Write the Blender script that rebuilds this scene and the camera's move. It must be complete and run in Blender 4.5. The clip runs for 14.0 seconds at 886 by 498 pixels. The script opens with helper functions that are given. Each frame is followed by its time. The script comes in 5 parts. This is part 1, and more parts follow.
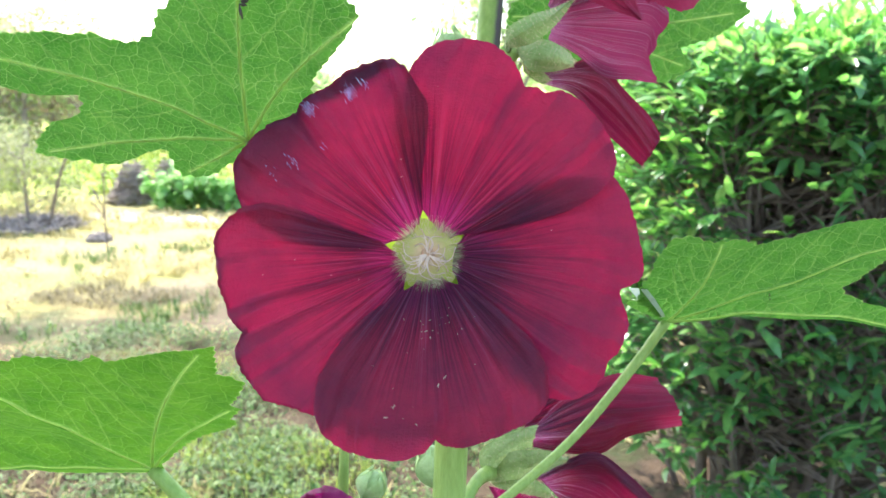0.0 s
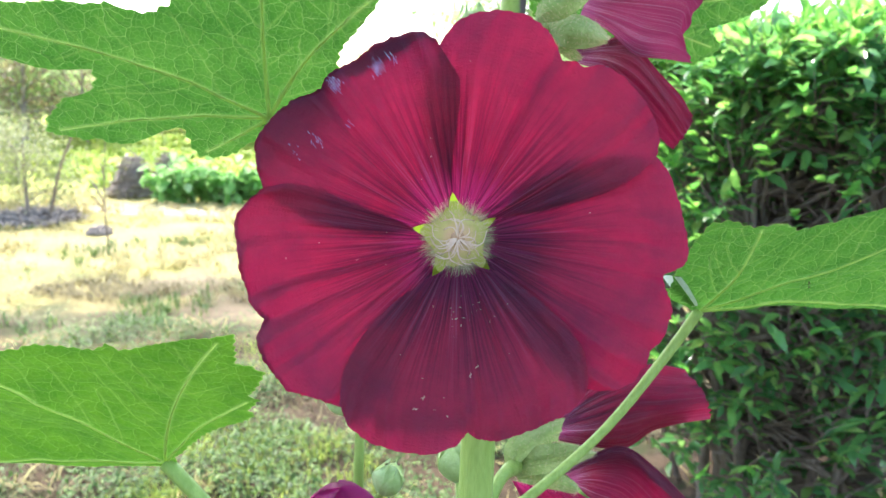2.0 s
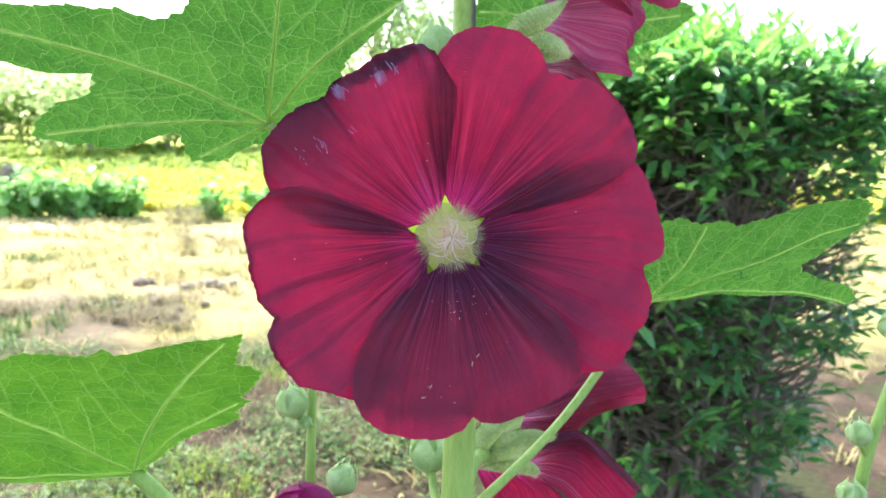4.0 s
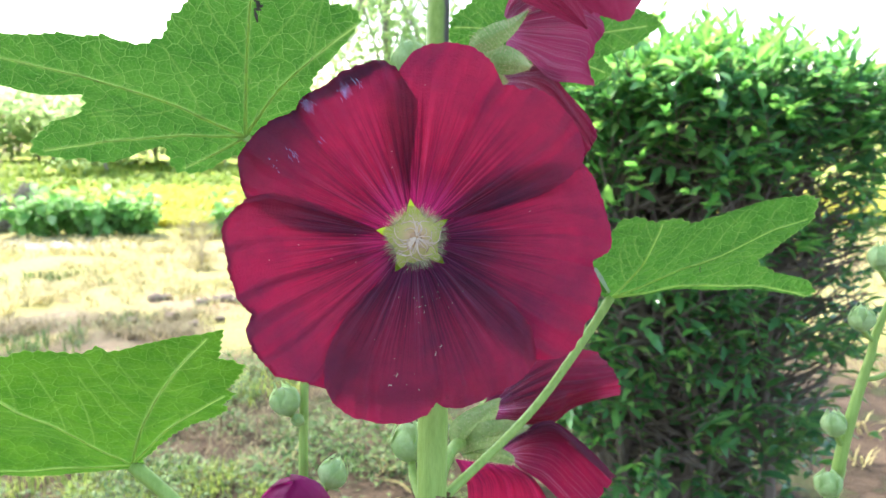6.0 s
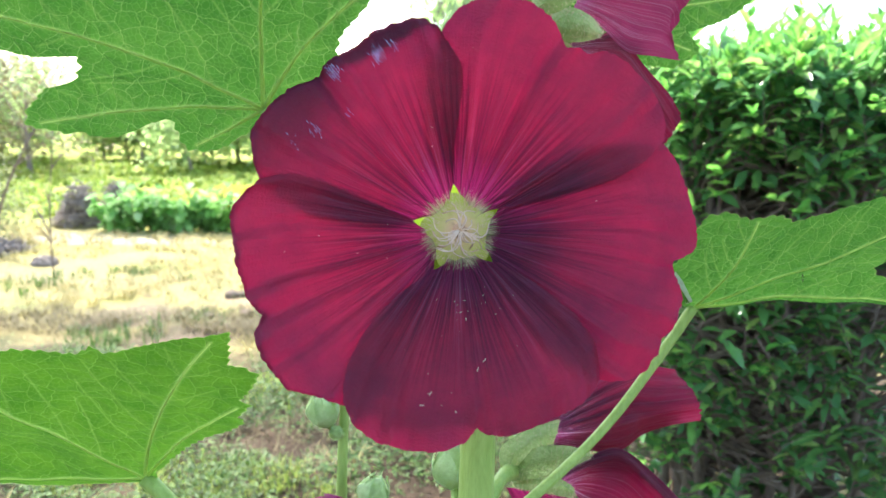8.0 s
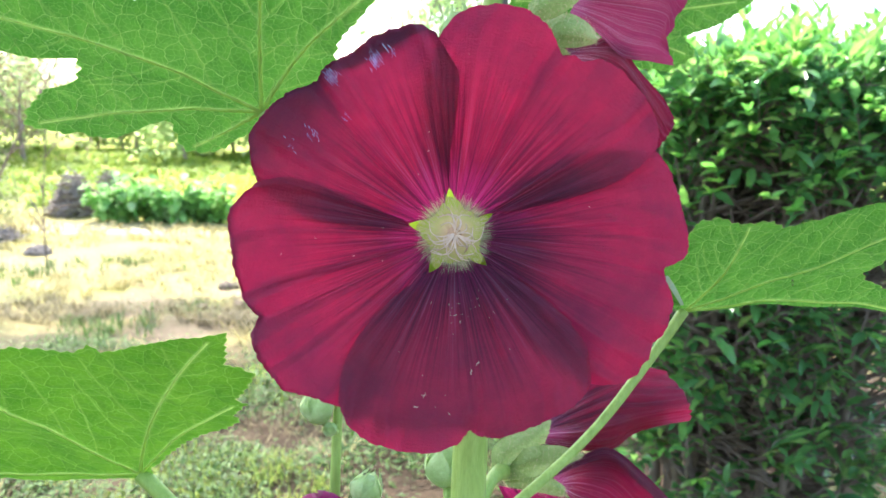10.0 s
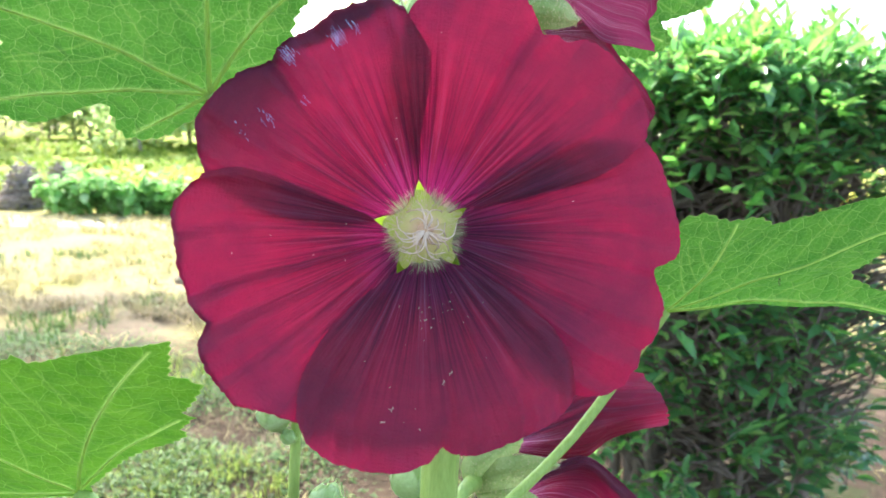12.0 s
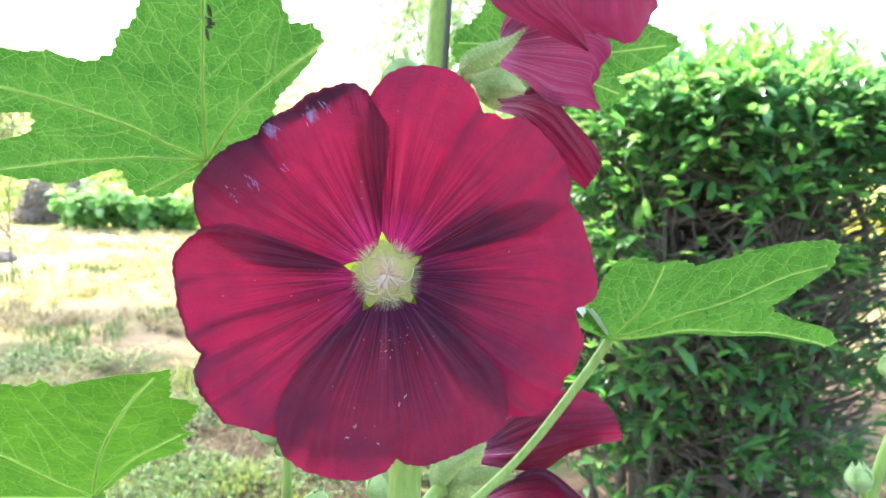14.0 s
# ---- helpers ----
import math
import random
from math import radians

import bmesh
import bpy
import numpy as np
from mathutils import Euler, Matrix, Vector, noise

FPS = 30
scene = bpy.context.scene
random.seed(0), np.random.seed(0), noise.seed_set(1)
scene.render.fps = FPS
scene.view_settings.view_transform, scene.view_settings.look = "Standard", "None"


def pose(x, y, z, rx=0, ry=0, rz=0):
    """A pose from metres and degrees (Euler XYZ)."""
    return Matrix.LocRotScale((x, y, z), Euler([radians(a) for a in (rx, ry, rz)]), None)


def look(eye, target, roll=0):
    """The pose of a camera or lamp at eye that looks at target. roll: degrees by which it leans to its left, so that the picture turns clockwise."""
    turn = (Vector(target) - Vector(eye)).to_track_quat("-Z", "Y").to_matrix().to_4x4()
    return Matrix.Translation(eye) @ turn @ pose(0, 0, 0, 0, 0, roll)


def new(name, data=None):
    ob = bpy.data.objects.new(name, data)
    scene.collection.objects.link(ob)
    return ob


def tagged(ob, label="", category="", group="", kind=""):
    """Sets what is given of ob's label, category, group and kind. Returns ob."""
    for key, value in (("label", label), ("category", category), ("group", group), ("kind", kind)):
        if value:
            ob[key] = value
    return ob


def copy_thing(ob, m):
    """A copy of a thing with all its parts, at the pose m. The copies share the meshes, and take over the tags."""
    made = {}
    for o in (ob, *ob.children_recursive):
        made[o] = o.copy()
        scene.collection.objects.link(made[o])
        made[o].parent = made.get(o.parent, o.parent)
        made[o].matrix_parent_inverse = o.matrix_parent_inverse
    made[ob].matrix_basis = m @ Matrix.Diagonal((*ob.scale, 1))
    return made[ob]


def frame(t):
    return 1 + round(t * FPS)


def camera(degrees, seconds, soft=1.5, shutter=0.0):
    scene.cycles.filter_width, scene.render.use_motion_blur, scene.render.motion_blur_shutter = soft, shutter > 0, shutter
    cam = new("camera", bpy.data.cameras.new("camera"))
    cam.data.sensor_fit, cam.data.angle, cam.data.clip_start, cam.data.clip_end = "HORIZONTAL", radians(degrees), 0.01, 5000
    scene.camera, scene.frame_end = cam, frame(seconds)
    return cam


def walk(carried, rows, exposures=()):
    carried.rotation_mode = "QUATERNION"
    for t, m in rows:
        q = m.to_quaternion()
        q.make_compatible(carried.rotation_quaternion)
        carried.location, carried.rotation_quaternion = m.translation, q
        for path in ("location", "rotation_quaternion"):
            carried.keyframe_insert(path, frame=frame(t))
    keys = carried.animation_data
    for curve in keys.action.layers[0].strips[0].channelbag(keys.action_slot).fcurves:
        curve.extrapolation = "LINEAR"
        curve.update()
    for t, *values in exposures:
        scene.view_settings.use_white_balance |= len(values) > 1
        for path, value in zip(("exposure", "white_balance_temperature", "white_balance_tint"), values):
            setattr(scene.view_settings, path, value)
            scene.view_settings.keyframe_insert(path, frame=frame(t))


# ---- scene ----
cam = camera(58.16, 14.0, 1.5)
cam.data.dof.use_dof, cam.data.dof.focus_distance, cam.data.dof.aperture_fstop = True, 0.225, 32.0
PATH = [
    (0, (0.00255, -0.02393, 1.08794), (-0.00596, 0.95767, 0.89713), 1.500),
    (0.5, (0.00135, -0.01883, 1.08534), (-0.00598, 0.96281, 0.89475), 1.087),
    (1, (-0.00309, -0.01701, 1.08352), (-0.01132, 0.96441, 0.89183), 1.487),
    (1.5, (-0.00338, -0.01402, 1.08423), (-0.01344, 0.96686, 0.88990), 1.591),
    (2, (-0.00540, -0.01476, 1.08314), (-0.01327, 0.96547, 0.88542), 1.620),
    (2.5, (-0.00861, -0.01542, 1.08083), (-0.01120, 0.96468, 0.88238), 1.370),
    (3, (-0.01754, -0.01779, 1.08076), (-0.00306, 0.96282, 0.88534), 1.654),
    (3.5, (-0.02968, -0.02208, 1.08082), (0.04611, 0.95723, 0.89318), 2.220),
    (4, (-0.04017, -0.02625, 1.08148), (0.11890, 0.94460, 0.90221), 2.304),
    (4.2, (-0.04322, -0.02695, 1.08173), (0.14540, 0.93897, 0.90447), 2.448),
    (6.3, (-0.02652, -0.04696, 1.08158), (0.09447, 0.93182, 0.91622), 0.661),
    (6.5, (-0.02501, -0.04432, 1.08137), (0.07881, 0.93641, 0.91590), 0.567),
    (7, (-0.01810, -0.02515, 1.07372), (0.05145, 0.95917, 0.91157), 0.851),
    (7.5, (-0.01716, -0.01075, 1.07340), (0.03317, 0.97464, 0.91070), 1.270),
    (10, (-0.01755, -0.01291, 1.07637), (0.03881, 0.97066, 0.90482), 2.082),
    (10.5, (-0.01593, -0.01206, 1.07849), (0.04646, 0.97001, 0.90061), 2.229),
    (11, (-0.01995, -0.00648, 1.07196), (0.06037, 0.97470, 0.89636), 2.334),
    (11.5, (-0.01702, -0.00089, 1.07282), (0.06905, 0.97917, 0.89375), 2.360),
    (12, (-0.01856, 0.00495, 1.07440), (0.08744, 0.98322, 0.89622), 2.628),
    (12.5, (-0.01394, 0.00328, 1.07621), (0.09232, 0.98220, 0.90180), 2.553),
    (13, (-0.01510, 0.00206, 1.07843), (0.09280, 0.98171, 0.90917), 2.441),
    (13.5, (-0.01027, -0.01292, 1.08311), (0.08660, 0.96861, 0.91815), 2.354),
    (14, (-0.00781, -0.02784, 1.08867), (0.08214, 0.95471, 0.92588), 2.539),
]
EXPO = 2.52
walk(cam, [(t, look(eye, target, roll)) for t, eye, target, roll in PATH],
     [(t, EXPO + e) for t, e in ((0, 0.08), (4.2, 0.05), (6.3, -0.06), (7.7, -0.06), (9.8, 0.10), (11.5, 0.10), (12.5, 0.20), (14, 0.32))])

# ---- light ----
SUN_ELEV, SUN_AZ = 54.0, -30.0          # degrees; azimuth from +y towards +x
to_sun = Vector((math.sin(radians(SUN_AZ)) * math.cos(radians(SUN_ELEV)),
                 math.cos(radians(SUN_AZ)) * math.cos(radians(SUN_ELEV)), math.sin(radians(SUN_ELEV))))
world = bpy.data.worlds.new("sky")
scene.world = world
world.use_nodes = True
wn = world.node_tree.nodes
sky = wn.new("ShaderNodeTexSky")
sky.sky_type, sky.sun_disc = "NISHITA", False
sky.sun_elevation, sky.sun_rotation = radians(SUN_ELEV), radians(SUN_AZ)
sky.dust_density, sky.air_density = 2.0, 1.0
wn["Background"].inputs[1].default_value = 0.15
world.node_tree.links.new(sky.outputs[0], wn["Background"].inputs[0])
sun = new("sun", bpy.data.lights.new("sun", "SUN"))
sun.data.energy, sun.data.angle, sun.data.color = 2.9, radians(0.55), (1.0, 0.95, 0.87)
sun.matrix_world = look(to_sun * 30, (0, 0, 0))


# ---- materials ----
class Mat:
    """A small builder for node materials."""

    def __init__(self, name):
        self.mat = bpy.data.materials.new(name)
        self.mat.use_nodes = True
        self.t = self.mat.node_tree
        self.bsdf = self.t.nodes["Principled BSDF"]
        self.out = self.t.nodes["Material Output"]

    def node(self, kind, **values):
        n = self.t.nodes.new(kind)
        for key, value in values.items():
            if isinstance(value, bpy.types.NodeSocket):
                self.t.links.new(value, n.inputs[key.replace("_", " ")])
            elif key in n.inputs or key.replace("_", " ") in n.inputs:
                n.inputs[key if key in n.inputs else key.replace("_", " ")].default_value = value
        return n

    def link(self, a, b):
        self.t.links.new(a, b)

    def noise(self, vector, scale, detail=4.0, rough=0.6):
        n = self.node("ShaderNodeTexNoise", Scale=scale, Detail=detail, Roughness=rough)
        if vector is not None:
            self.link(vector, n.inputs["Vector"])
        return n.outputs["Fac"]

    def ramp(self, fac, *stops):
        n = self.t.nodes.new("ShaderNodeValToRGB")
        e = n.color_ramp.elements
        while len(e) < len(stops):
            e.new(0.5)
        for slot, (at, colour) in zip(e, stops):
            slot.position = at
            slot.color = (*colour, 1) if len(colour) == 3 else colour
        self.link(fac, n.inputs[0])
        return n.outputs[0]

    def mix(self, fac, a, b, how="MIX"):
        n = self.t.nodes.new("ShaderNodeMix")
        n.data_type, n.blend_type = "RGBA", how
        for slot, value in ((n.inputs[0], fac), (n.inputs[6], a), (n.inputs[7], b)):
            if isinstance(value, bpy.types.NodeSocket):
                self.link(value, slot)
            elif isinstance(value, tuple):
                slot.default_value = (*value, 1)
            else:
                slot.default_value = value
        return n.outputs[2]

    def maths(self, op, a, b=0.0, c=0.0):
        n = self.t.nodes.new("ShaderNodeMath")
        n.operation = op
        for slot, value in zip(n.inputs, (a, b, c)):
            if isinstance(value, bpy.types.NodeSocket):
                self.link(value, slot)
            else:
                slot.default_value = value
        return n.outputs[0]

    def coords(self, which="Object"):
        return self.t.nodes.new("ShaderNodeTexCoord").outputs[which]

    def scaled(self, vector, x, y, z, move=None):
        n = self.t.nodes.new("ShaderNodeVectorMath")
        n.operation = "MULTIPLY"
        self.link(vector, n.inputs[0])
        n.inputs[1].default_value = (x, y, z)
        return n.outputs[0]

    def add(self, a, b):
        n = self.t.nodes.new("ShaderNodeVectorMath")
        n.operation = "ADD"
        self.link(a, n.inputs[0])
        self.link(b, n.inputs[1])
        return n.outputs[0]

    def bump(self, height, strength, distance):
        n = self.node("ShaderNodeBump", Strength=strength, Distance=distance)
        self.link(height, n.inputs["Height"])
        return n.outputs[0]

    def finish(self, colour, rough=0.6, normal=None, passing=0.0, through_colour=None, spec=0.3, sheen=0.0):
        """passing: the share of light that passes a thin leaf or petal."""
        b = self.bsdf
        if isinstance(colour, tuple):
            b.inputs["Base Color"].default_value = (*colour, 1)
        else:
            self.link(colour, b.inputs["Base Color"])
        if isinstance(rough, bpy.types.NodeSocket):
            self.link(rough, b.inputs["Roughness"])
        else:
            b.inputs["Roughness"].default_value = rough
        b.inputs["Specular IOR Level"].default_value = spec
        b.inputs["Sheen Weight"].default_value = sheen
        if normal is not None:
            self.link(normal, b.inputs["Normal"])
        if passing:
            tr = self.t.nodes.new("ShaderNodeBsdfTranslucent")
            if through_colour is None:
                through_colour = colour
            if isinstance(through_colour, tuple):
                tr.inputs[0].default_value = (*through_colour, 1)
            else:
                self.link(through_colour, tr.inputs[0])
            if normal is not None:
                self.link(normal, tr.inputs["Normal"])
            m = self.t.nodes.new("ShaderNodeMixShader")
            m.inputs[0].default_value = passing
            self.link(b.outputs[0], m.inputs[1])
            self.link(tr.outputs[0], m.inputs[2])
            self.link(m.outputs[0], self.out.inputs[0])
        return self.mat


def uv_xy(m):
    sep = m.t.nodes.new("ShaderNodeSeparateXYZ")
    m.link(m.coords("UV"), sep.inputs[0])
    return sep.outputs[0], sep.outputs[1]


def petal_material(name, inner, body, deep, pale_back=0.0, dim=0.80, back=(0.82, 0.60, 0.74), reach=(0.20, 0.75), lines_of=(110, 0.45), wander=0.016, stripe=1.0):
    """UV: x across the petal, y the distance from the throat in units of 55 mm. The colours are those of the light that
    passes; what the surface throws back is darker."""
    m = Mat(name)
    flat = m.coords("UV")
    x, y = uv_xy(m)
    rnd = m.t.nodes.new("ShaderNodeObjectInfo").outputs["Random"]
    comb = m.t.nodes.new("ShaderNodeCombineXYZ")
    m.link(m.maths("MULTIPLY", rnd, 37.0), comb.inputs[2])
    # the veins wander and fork on their way to the rim
    sway = m.noise(m.add(m.scaled(flat, 5.0, 3.2, 1), comb.outputs[0]), 1.0, 3.0, 0.55)
    shift = m.t.nodes.new("ShaderNodeCombineXYZ")
    m.link(m.maths("MULTIPLY", m.maths("SUBTRACT", sway, 0.5), wander), shift.inputs[0])
    uv = m.add(flat, shift.outputs[0])
    streak = m.noise(m.add(m.scaled(uv, 15, 0.8, 1), comb.outputs[0]), 1.0, 6.0, 0.72)
    fine = m.noise(m.add(m.scaled(uv, 58, 1.1, 1), comb.outputs[0]), 1.0, 5.0, 0.68)
    blot = m.noise(m.add(m.scaled(uv, 2.2, 3.0, 1), comb.outputs[0]), 1.0, 3.0, 0.5)
    grain = m.noise(m.scaled(uv, 55, 90, 1), 1.0, 3.0, 0.6)
    tissue = m.noise(m.scaled(uv, 260, 300, 1), 1.0, 2.0, 0.6)
    fades = m.ramp(y, (0.25, (1, 1, 1)), (0.55, (0.22, 0.22, 0.22)), (0.75, (0.04, 0.04, 0.04)))
    base = m.mix(m.maths("MULTIPLY", m.maths("MULTIPLY", m.ramp(streak, (0.36, (1, 1, 1)), (0.60, (0, 0, 0))), fades), stripe), body, deep)
    base = m.mix(m.maths("MULTIPLY", m.ramp(blot, (0.45, (0, 0, 0)), (0.75, (1, 1, 1))), 0.65), base, deep)
    mottle = m.noise(m.add(m.scaled(uv, 9.0, 7.0, 1), comb.outputs[0]), 1.0, 7.0, 0.72)
    base = m.mix(m.maths("MULTIPLY", m.ramp(mottle, (0.40, (1, 1, 1)), (0.62, (0, 0, 0))), 0.28), base, deep)
    wide = m.maths("ADD", y, m.maths("MULTIPLY", m.maths("SUBTRACT", streak, 0.5), 0.34))
    wide = m.maths("ADD", wide, m.maths("MULTIPLY", m.maths("SUBTRACT", fine, 0.5), 0.24))
    base = m.mix(m.ramp(wide, (0.14, (1, 1, 1)), (0.33, (0, 0, 0))), base, inner)
    dark_line = m.maths("MULTIPLY", m.ramp(fine, (0.42, (1, 1, 1)), (0.49, (0, 0, 0))), m.ramp(y, (0.19, (1, 1, 1)), (0.45, (0.60, 0.60, 0.60)), (0.80, (0.0, 0.0, 0.0))))
    base = m.mix(m.maths("MULTIPLY", dark_line, 0.75 * stripe), base, tuple(0.35 * v for v in deep))
    light_line = m.maths("MULTIPLY", m.ramp(fine, (0.58, (0, 0, 0)), (0.67, (1, 1, 1))), m.ramp(y, (0.20, (1, 1, 1)), (0.48, (0, 0, 0))))
    base = m.mix(m.maths("MULTIPLY", light_line, 0.42), base, (0.66, 0.16, 0.36))
    pale = m.ramp(m.maths("ADD", y, m.maths("MULTIPLY", m.maths("SUBTRACT", fine, 0.5), 0.20)), (0.115, (1, 1, 1)), (0.155, (0, 0, 0)))
    base = m.mix(pale, base, (0.52, 0.56, 0.26))
    if pale_back:
        lines = m.ramp(m.noise(m.add(m.scaled(uv, lines_of[0], lines_of[1], 1), comb.outputs[0]), 1.0, 4.0, 0.65), (0.53, (0, 0, 0)), (0.68, (1, 1, 1)))
        fade = m.ramp(y, (reach[0], (1, 1, 1)), (reach[1], (0.10, 0.10, 0.10)))
        base = m.mix(m.maths("MULTIPLY", m.maths("MULTIPLY", lines, fade), pale_back), base, back)
    face = m.mix(dim, base, (0.034, 0.025, 0.064))
    # pale streaks in the colour imitate the sheen of the sky near the throat
    sheen_lines = m.maths("MULTIPLY", m.ramp(fine, (0.53, (0, 0, 0)), (0.66, (1, 1, 1))), m.ramp(y, (0.22, (1, 1, 1)), (0.72, (0, 0, 0))))
    face = m.mix(m.maths("MULTIPLY", sheen_lines, 0.60), face, (0.32, 0.19, 0.29))
    face = m.mix(pale, face, (0.45, 0.50, 0.24))
    relief = m.maths("MULTIPLY", m.maths("ADD", m.maths("MULTIPLY", streak, 1.1), m.maths("MULTIPLY", fine, 0.75)), m.ramp(y, (0.40, (1, 1, 1)), (0.80, (0.35, 0.35, 0.35))))
    relief = m.maths("ADD", relief, m.maths("MULTIPLY", grain, 0.25))
    relief = m.maths("ADD", relief, m.maths("MULTIPLY", tissue, 0.08))
    m.bsdf.inputs["Sheen Tint"].default_value = (0.60, 0.62, 1.0, 1)
    m.bsdf.inputs["Sheen Roughness"].default_value = 0.4
    return m.finish(face, m.ramp(grain, (0.3, (0.36, 0.36, 0.36)), (0.7, (0.55, 0.55, 0.55))), m.bump(relief, 0.9, 0.0012), 0.60, base, 0.32, 0.03)


PETAL = petal_material("crimson petal", (0.60, 0.020, 0.17), (0.55, 0.011, 0.060), (0.18, 0.004, 0.036))
PETAL_PALE = petal_material("pale hidden petal", (0.92, 0.74, 0.74), (0.92, 0.72, 0.72), (0.88, 0.66, 0.66), 0.0, 0.1)
PETAL_BACK = petal_material("petal with pale veins", (0.50, 0.13, 0.30), (0.39, 0.034, 0.115), (0.25, 0.018, 0.075), 0.50, 0.25, (0.84, 0.68, 0.78), (0.28, 0.95), (190, 0.6), 0.014, 0.4)
PETAL_BUD = petal_material("magenta bud petal", (0.42, 0.012, 0.19), (0.40, 0.010, 0.16), (0.32, 0.007, 0.11), 0.0, 0.10, stripe=0.15)
PETAL_MAUVE = petal_material("mauve red petal", (0.40, 0.055, 0.13), (0.40, 0.036, 0.092), (0.26, 0.017, 0.060), 0.0, 0.20)
# body colour lowered for the weak light on these petals; the pale foot is their own
PETAL_DARK = petal_material("dark petal with pale foot", (0.40, 0.05, 0.20), (0.28, 0.006, 0.036), (0.14, 0.004, 0.030), 0.90, 0.50, (0.88, 0.70, 0.86), (0.24, 0.44), (110, 0.5), 0.05, 0.3)


def blade_material(name, dark, light, vein, cell, passing=0.5, net=1.0):
    """UV: the leaf's own plane, in units of 100 mm."""
    m = Mat(name)
    uv = m.coords("UV")
    warp = m.node("ShaderNodeTexNoise", Scale=22.0, Detail=2.0)
    m.link(uv, warp.inputs["Vector"])
    sub = m.t.nodes.new("ShaderNodeVectorMath")
    sub.operation = "MULTIPLY_ADD"
    m.link(warp.outputs["Color"], sub.inputs[0])
    sub.inputs[1].default_value = (0.03, 0.03, 0)
    m.link(uv, sub.inputs[2])
    nets = []
    for scale, wide in ((cell, 0.024), (cell * 3.1, 0.06)):
        v = m.t.nodes.new("ShaderNodeTexVoronoi")
        v.voronoi_dimensions, v.feature = "2D", "DISTANCE_TO_EDGE"
        v.inputs["Scale"].default_value = scale
        m.link(sub.outputs[0], v.inputs["Vector"])
        nets.append(m.ramp(v.outputs["Distance"], (0.0, (1, 1, 1)), (wide, (0, 0, 0))))
        nets.append(v.outputs["Distance"])
    base = m.mix(m.ramp(m.noise(uv, 9.0, 5.0), (0.35, (0, 0, 0)), (0.68, (1, 1, 1))), dark, light)
    base = m.mix(m.maths("MULTIPLY", m.ramp(m.noise(uv, 60.0, 3.0), (0.55, (0, 0, 0)), (0.75, (1, 1, 1))), 0.25), base, dark)
    base = m.mix(m.maths("MULTIPLY", nets[2], 0.24 * net), base, vein)
    base = m.mix(m.maths("MULTIPLY", nets[0], 0.60 * net), base, vein)
    mark = m.t.nodes.new("ShaderNodeAttribute")
    mark.attribute_name = "vein"
    base = m.mix(mark.outputs["Fac"], base, (0.34, 0.50, 0.12))
    high = m.maths("ADD", m.maths("MULTIPLY", nets[0], 0.7), m.maths("MULTIPLY", nets[2], 0.2))
    high = m.maths("SUBTRACT", high, m.maths("MULTIPLY", nets[1], 1.2))
    face = m.mix(0.40, base, (0.03, 0.09, 0.014))
    return m.finish(face, 0.5, m.bump(high, 0.9 * net, 0.0014), passing, base, 0.25, 0.03)


LEAF_UNDER = blade_material("hollyhock leaf", (0.056, 0.190, 0.020), (0.104, 0.272, 0.032), (0.42, 0.60, 0.18), 23.0, 0.58)
LEAF_SOFT = blade_material("smooth hollyhock leaf", (0.064, 0.190, 0.012), (0.112, 0.265, 0.018), (0.42, 0.60, 0.17), 18.0, 0.62, 0.48)


def plain(name, a, b, scale, rough=0.6, relief=0.3, depth=0.001, passing=0.0, sheen=0.0, stretch=(1, 1, 1)):
    m = Mat(name)
    at = m.scaled(m.coords(), *stretch)
    f = m.noise(at, scale, 6.0)
    g = m.noise(at, scale * 5.3, 3.0)
    c = m.mix(m.ramp(f, (0.33, (0, 0, 0)), (0.68, (1, 1, 1))), a, b)
    c = m.mix(m.maths("MULTIPLY", m.ramp(g, (0.45, (0, 0, 0)), (0.7, (1, 1, 1))), 0.3), c, tuple(v * 0.7 for v in a))
    return m.finish(c, rough, m.bump(m.maths("ADD", f, g), relief, depth), passing, c, 0.3, sheen)


VEIN = plain("leaf vein", (0.44, 0.58, 0.18), (0.52, 0.66, 0.24), 300.0, 0.55, 0.2, 0.0003, 0.75)
STEM = plain("hairy green stem", (0.21, 0.32, 0.058), (0.30, 0.42, 0.10), 120.0, 0.5, 0.35, 0.0006, 0.0, 0.04, (3, 3, 0.4))


def side_shaded_stem():
    """The upper stem: green, with brown shade painted over the side that faces +x."""
    m = Mat("stem with shade painted on one side")
    at = m.scaled(m.coords(), 3, 3, 0.4)
    sep = m.t.nodes.new("ShaderNodeSeparateXYZ")
    m.link(m.t.nodes.new("ShaderNodeNewGeometry").outputs["Normal"], sep.inputs[0])
    f = m.noise(at, 120.0, 6.0)
    c = m.mix(m.ramp(f, (0.33, (0, 0, 0)), (0.68, (1, 1, 1))), (0.17, 0.245, 0.042), (0.26, 0.34, 0.072))
    side = m.maths("ADD", sep.outputs[0], m.maths("MULTIPLY", m.maths("SUBTRACT", f, 0.5), 0.5))
    c = m.mix(m.ramp(side, (0.30, (0, 0, 0)), (0.62, (1, 1, 1))), c, (0.085, 0.066, 0.050))
    return m.finish(c, 0.5, m.bump(f, 0.35, 0.0006), 0.0, None, 0.15)


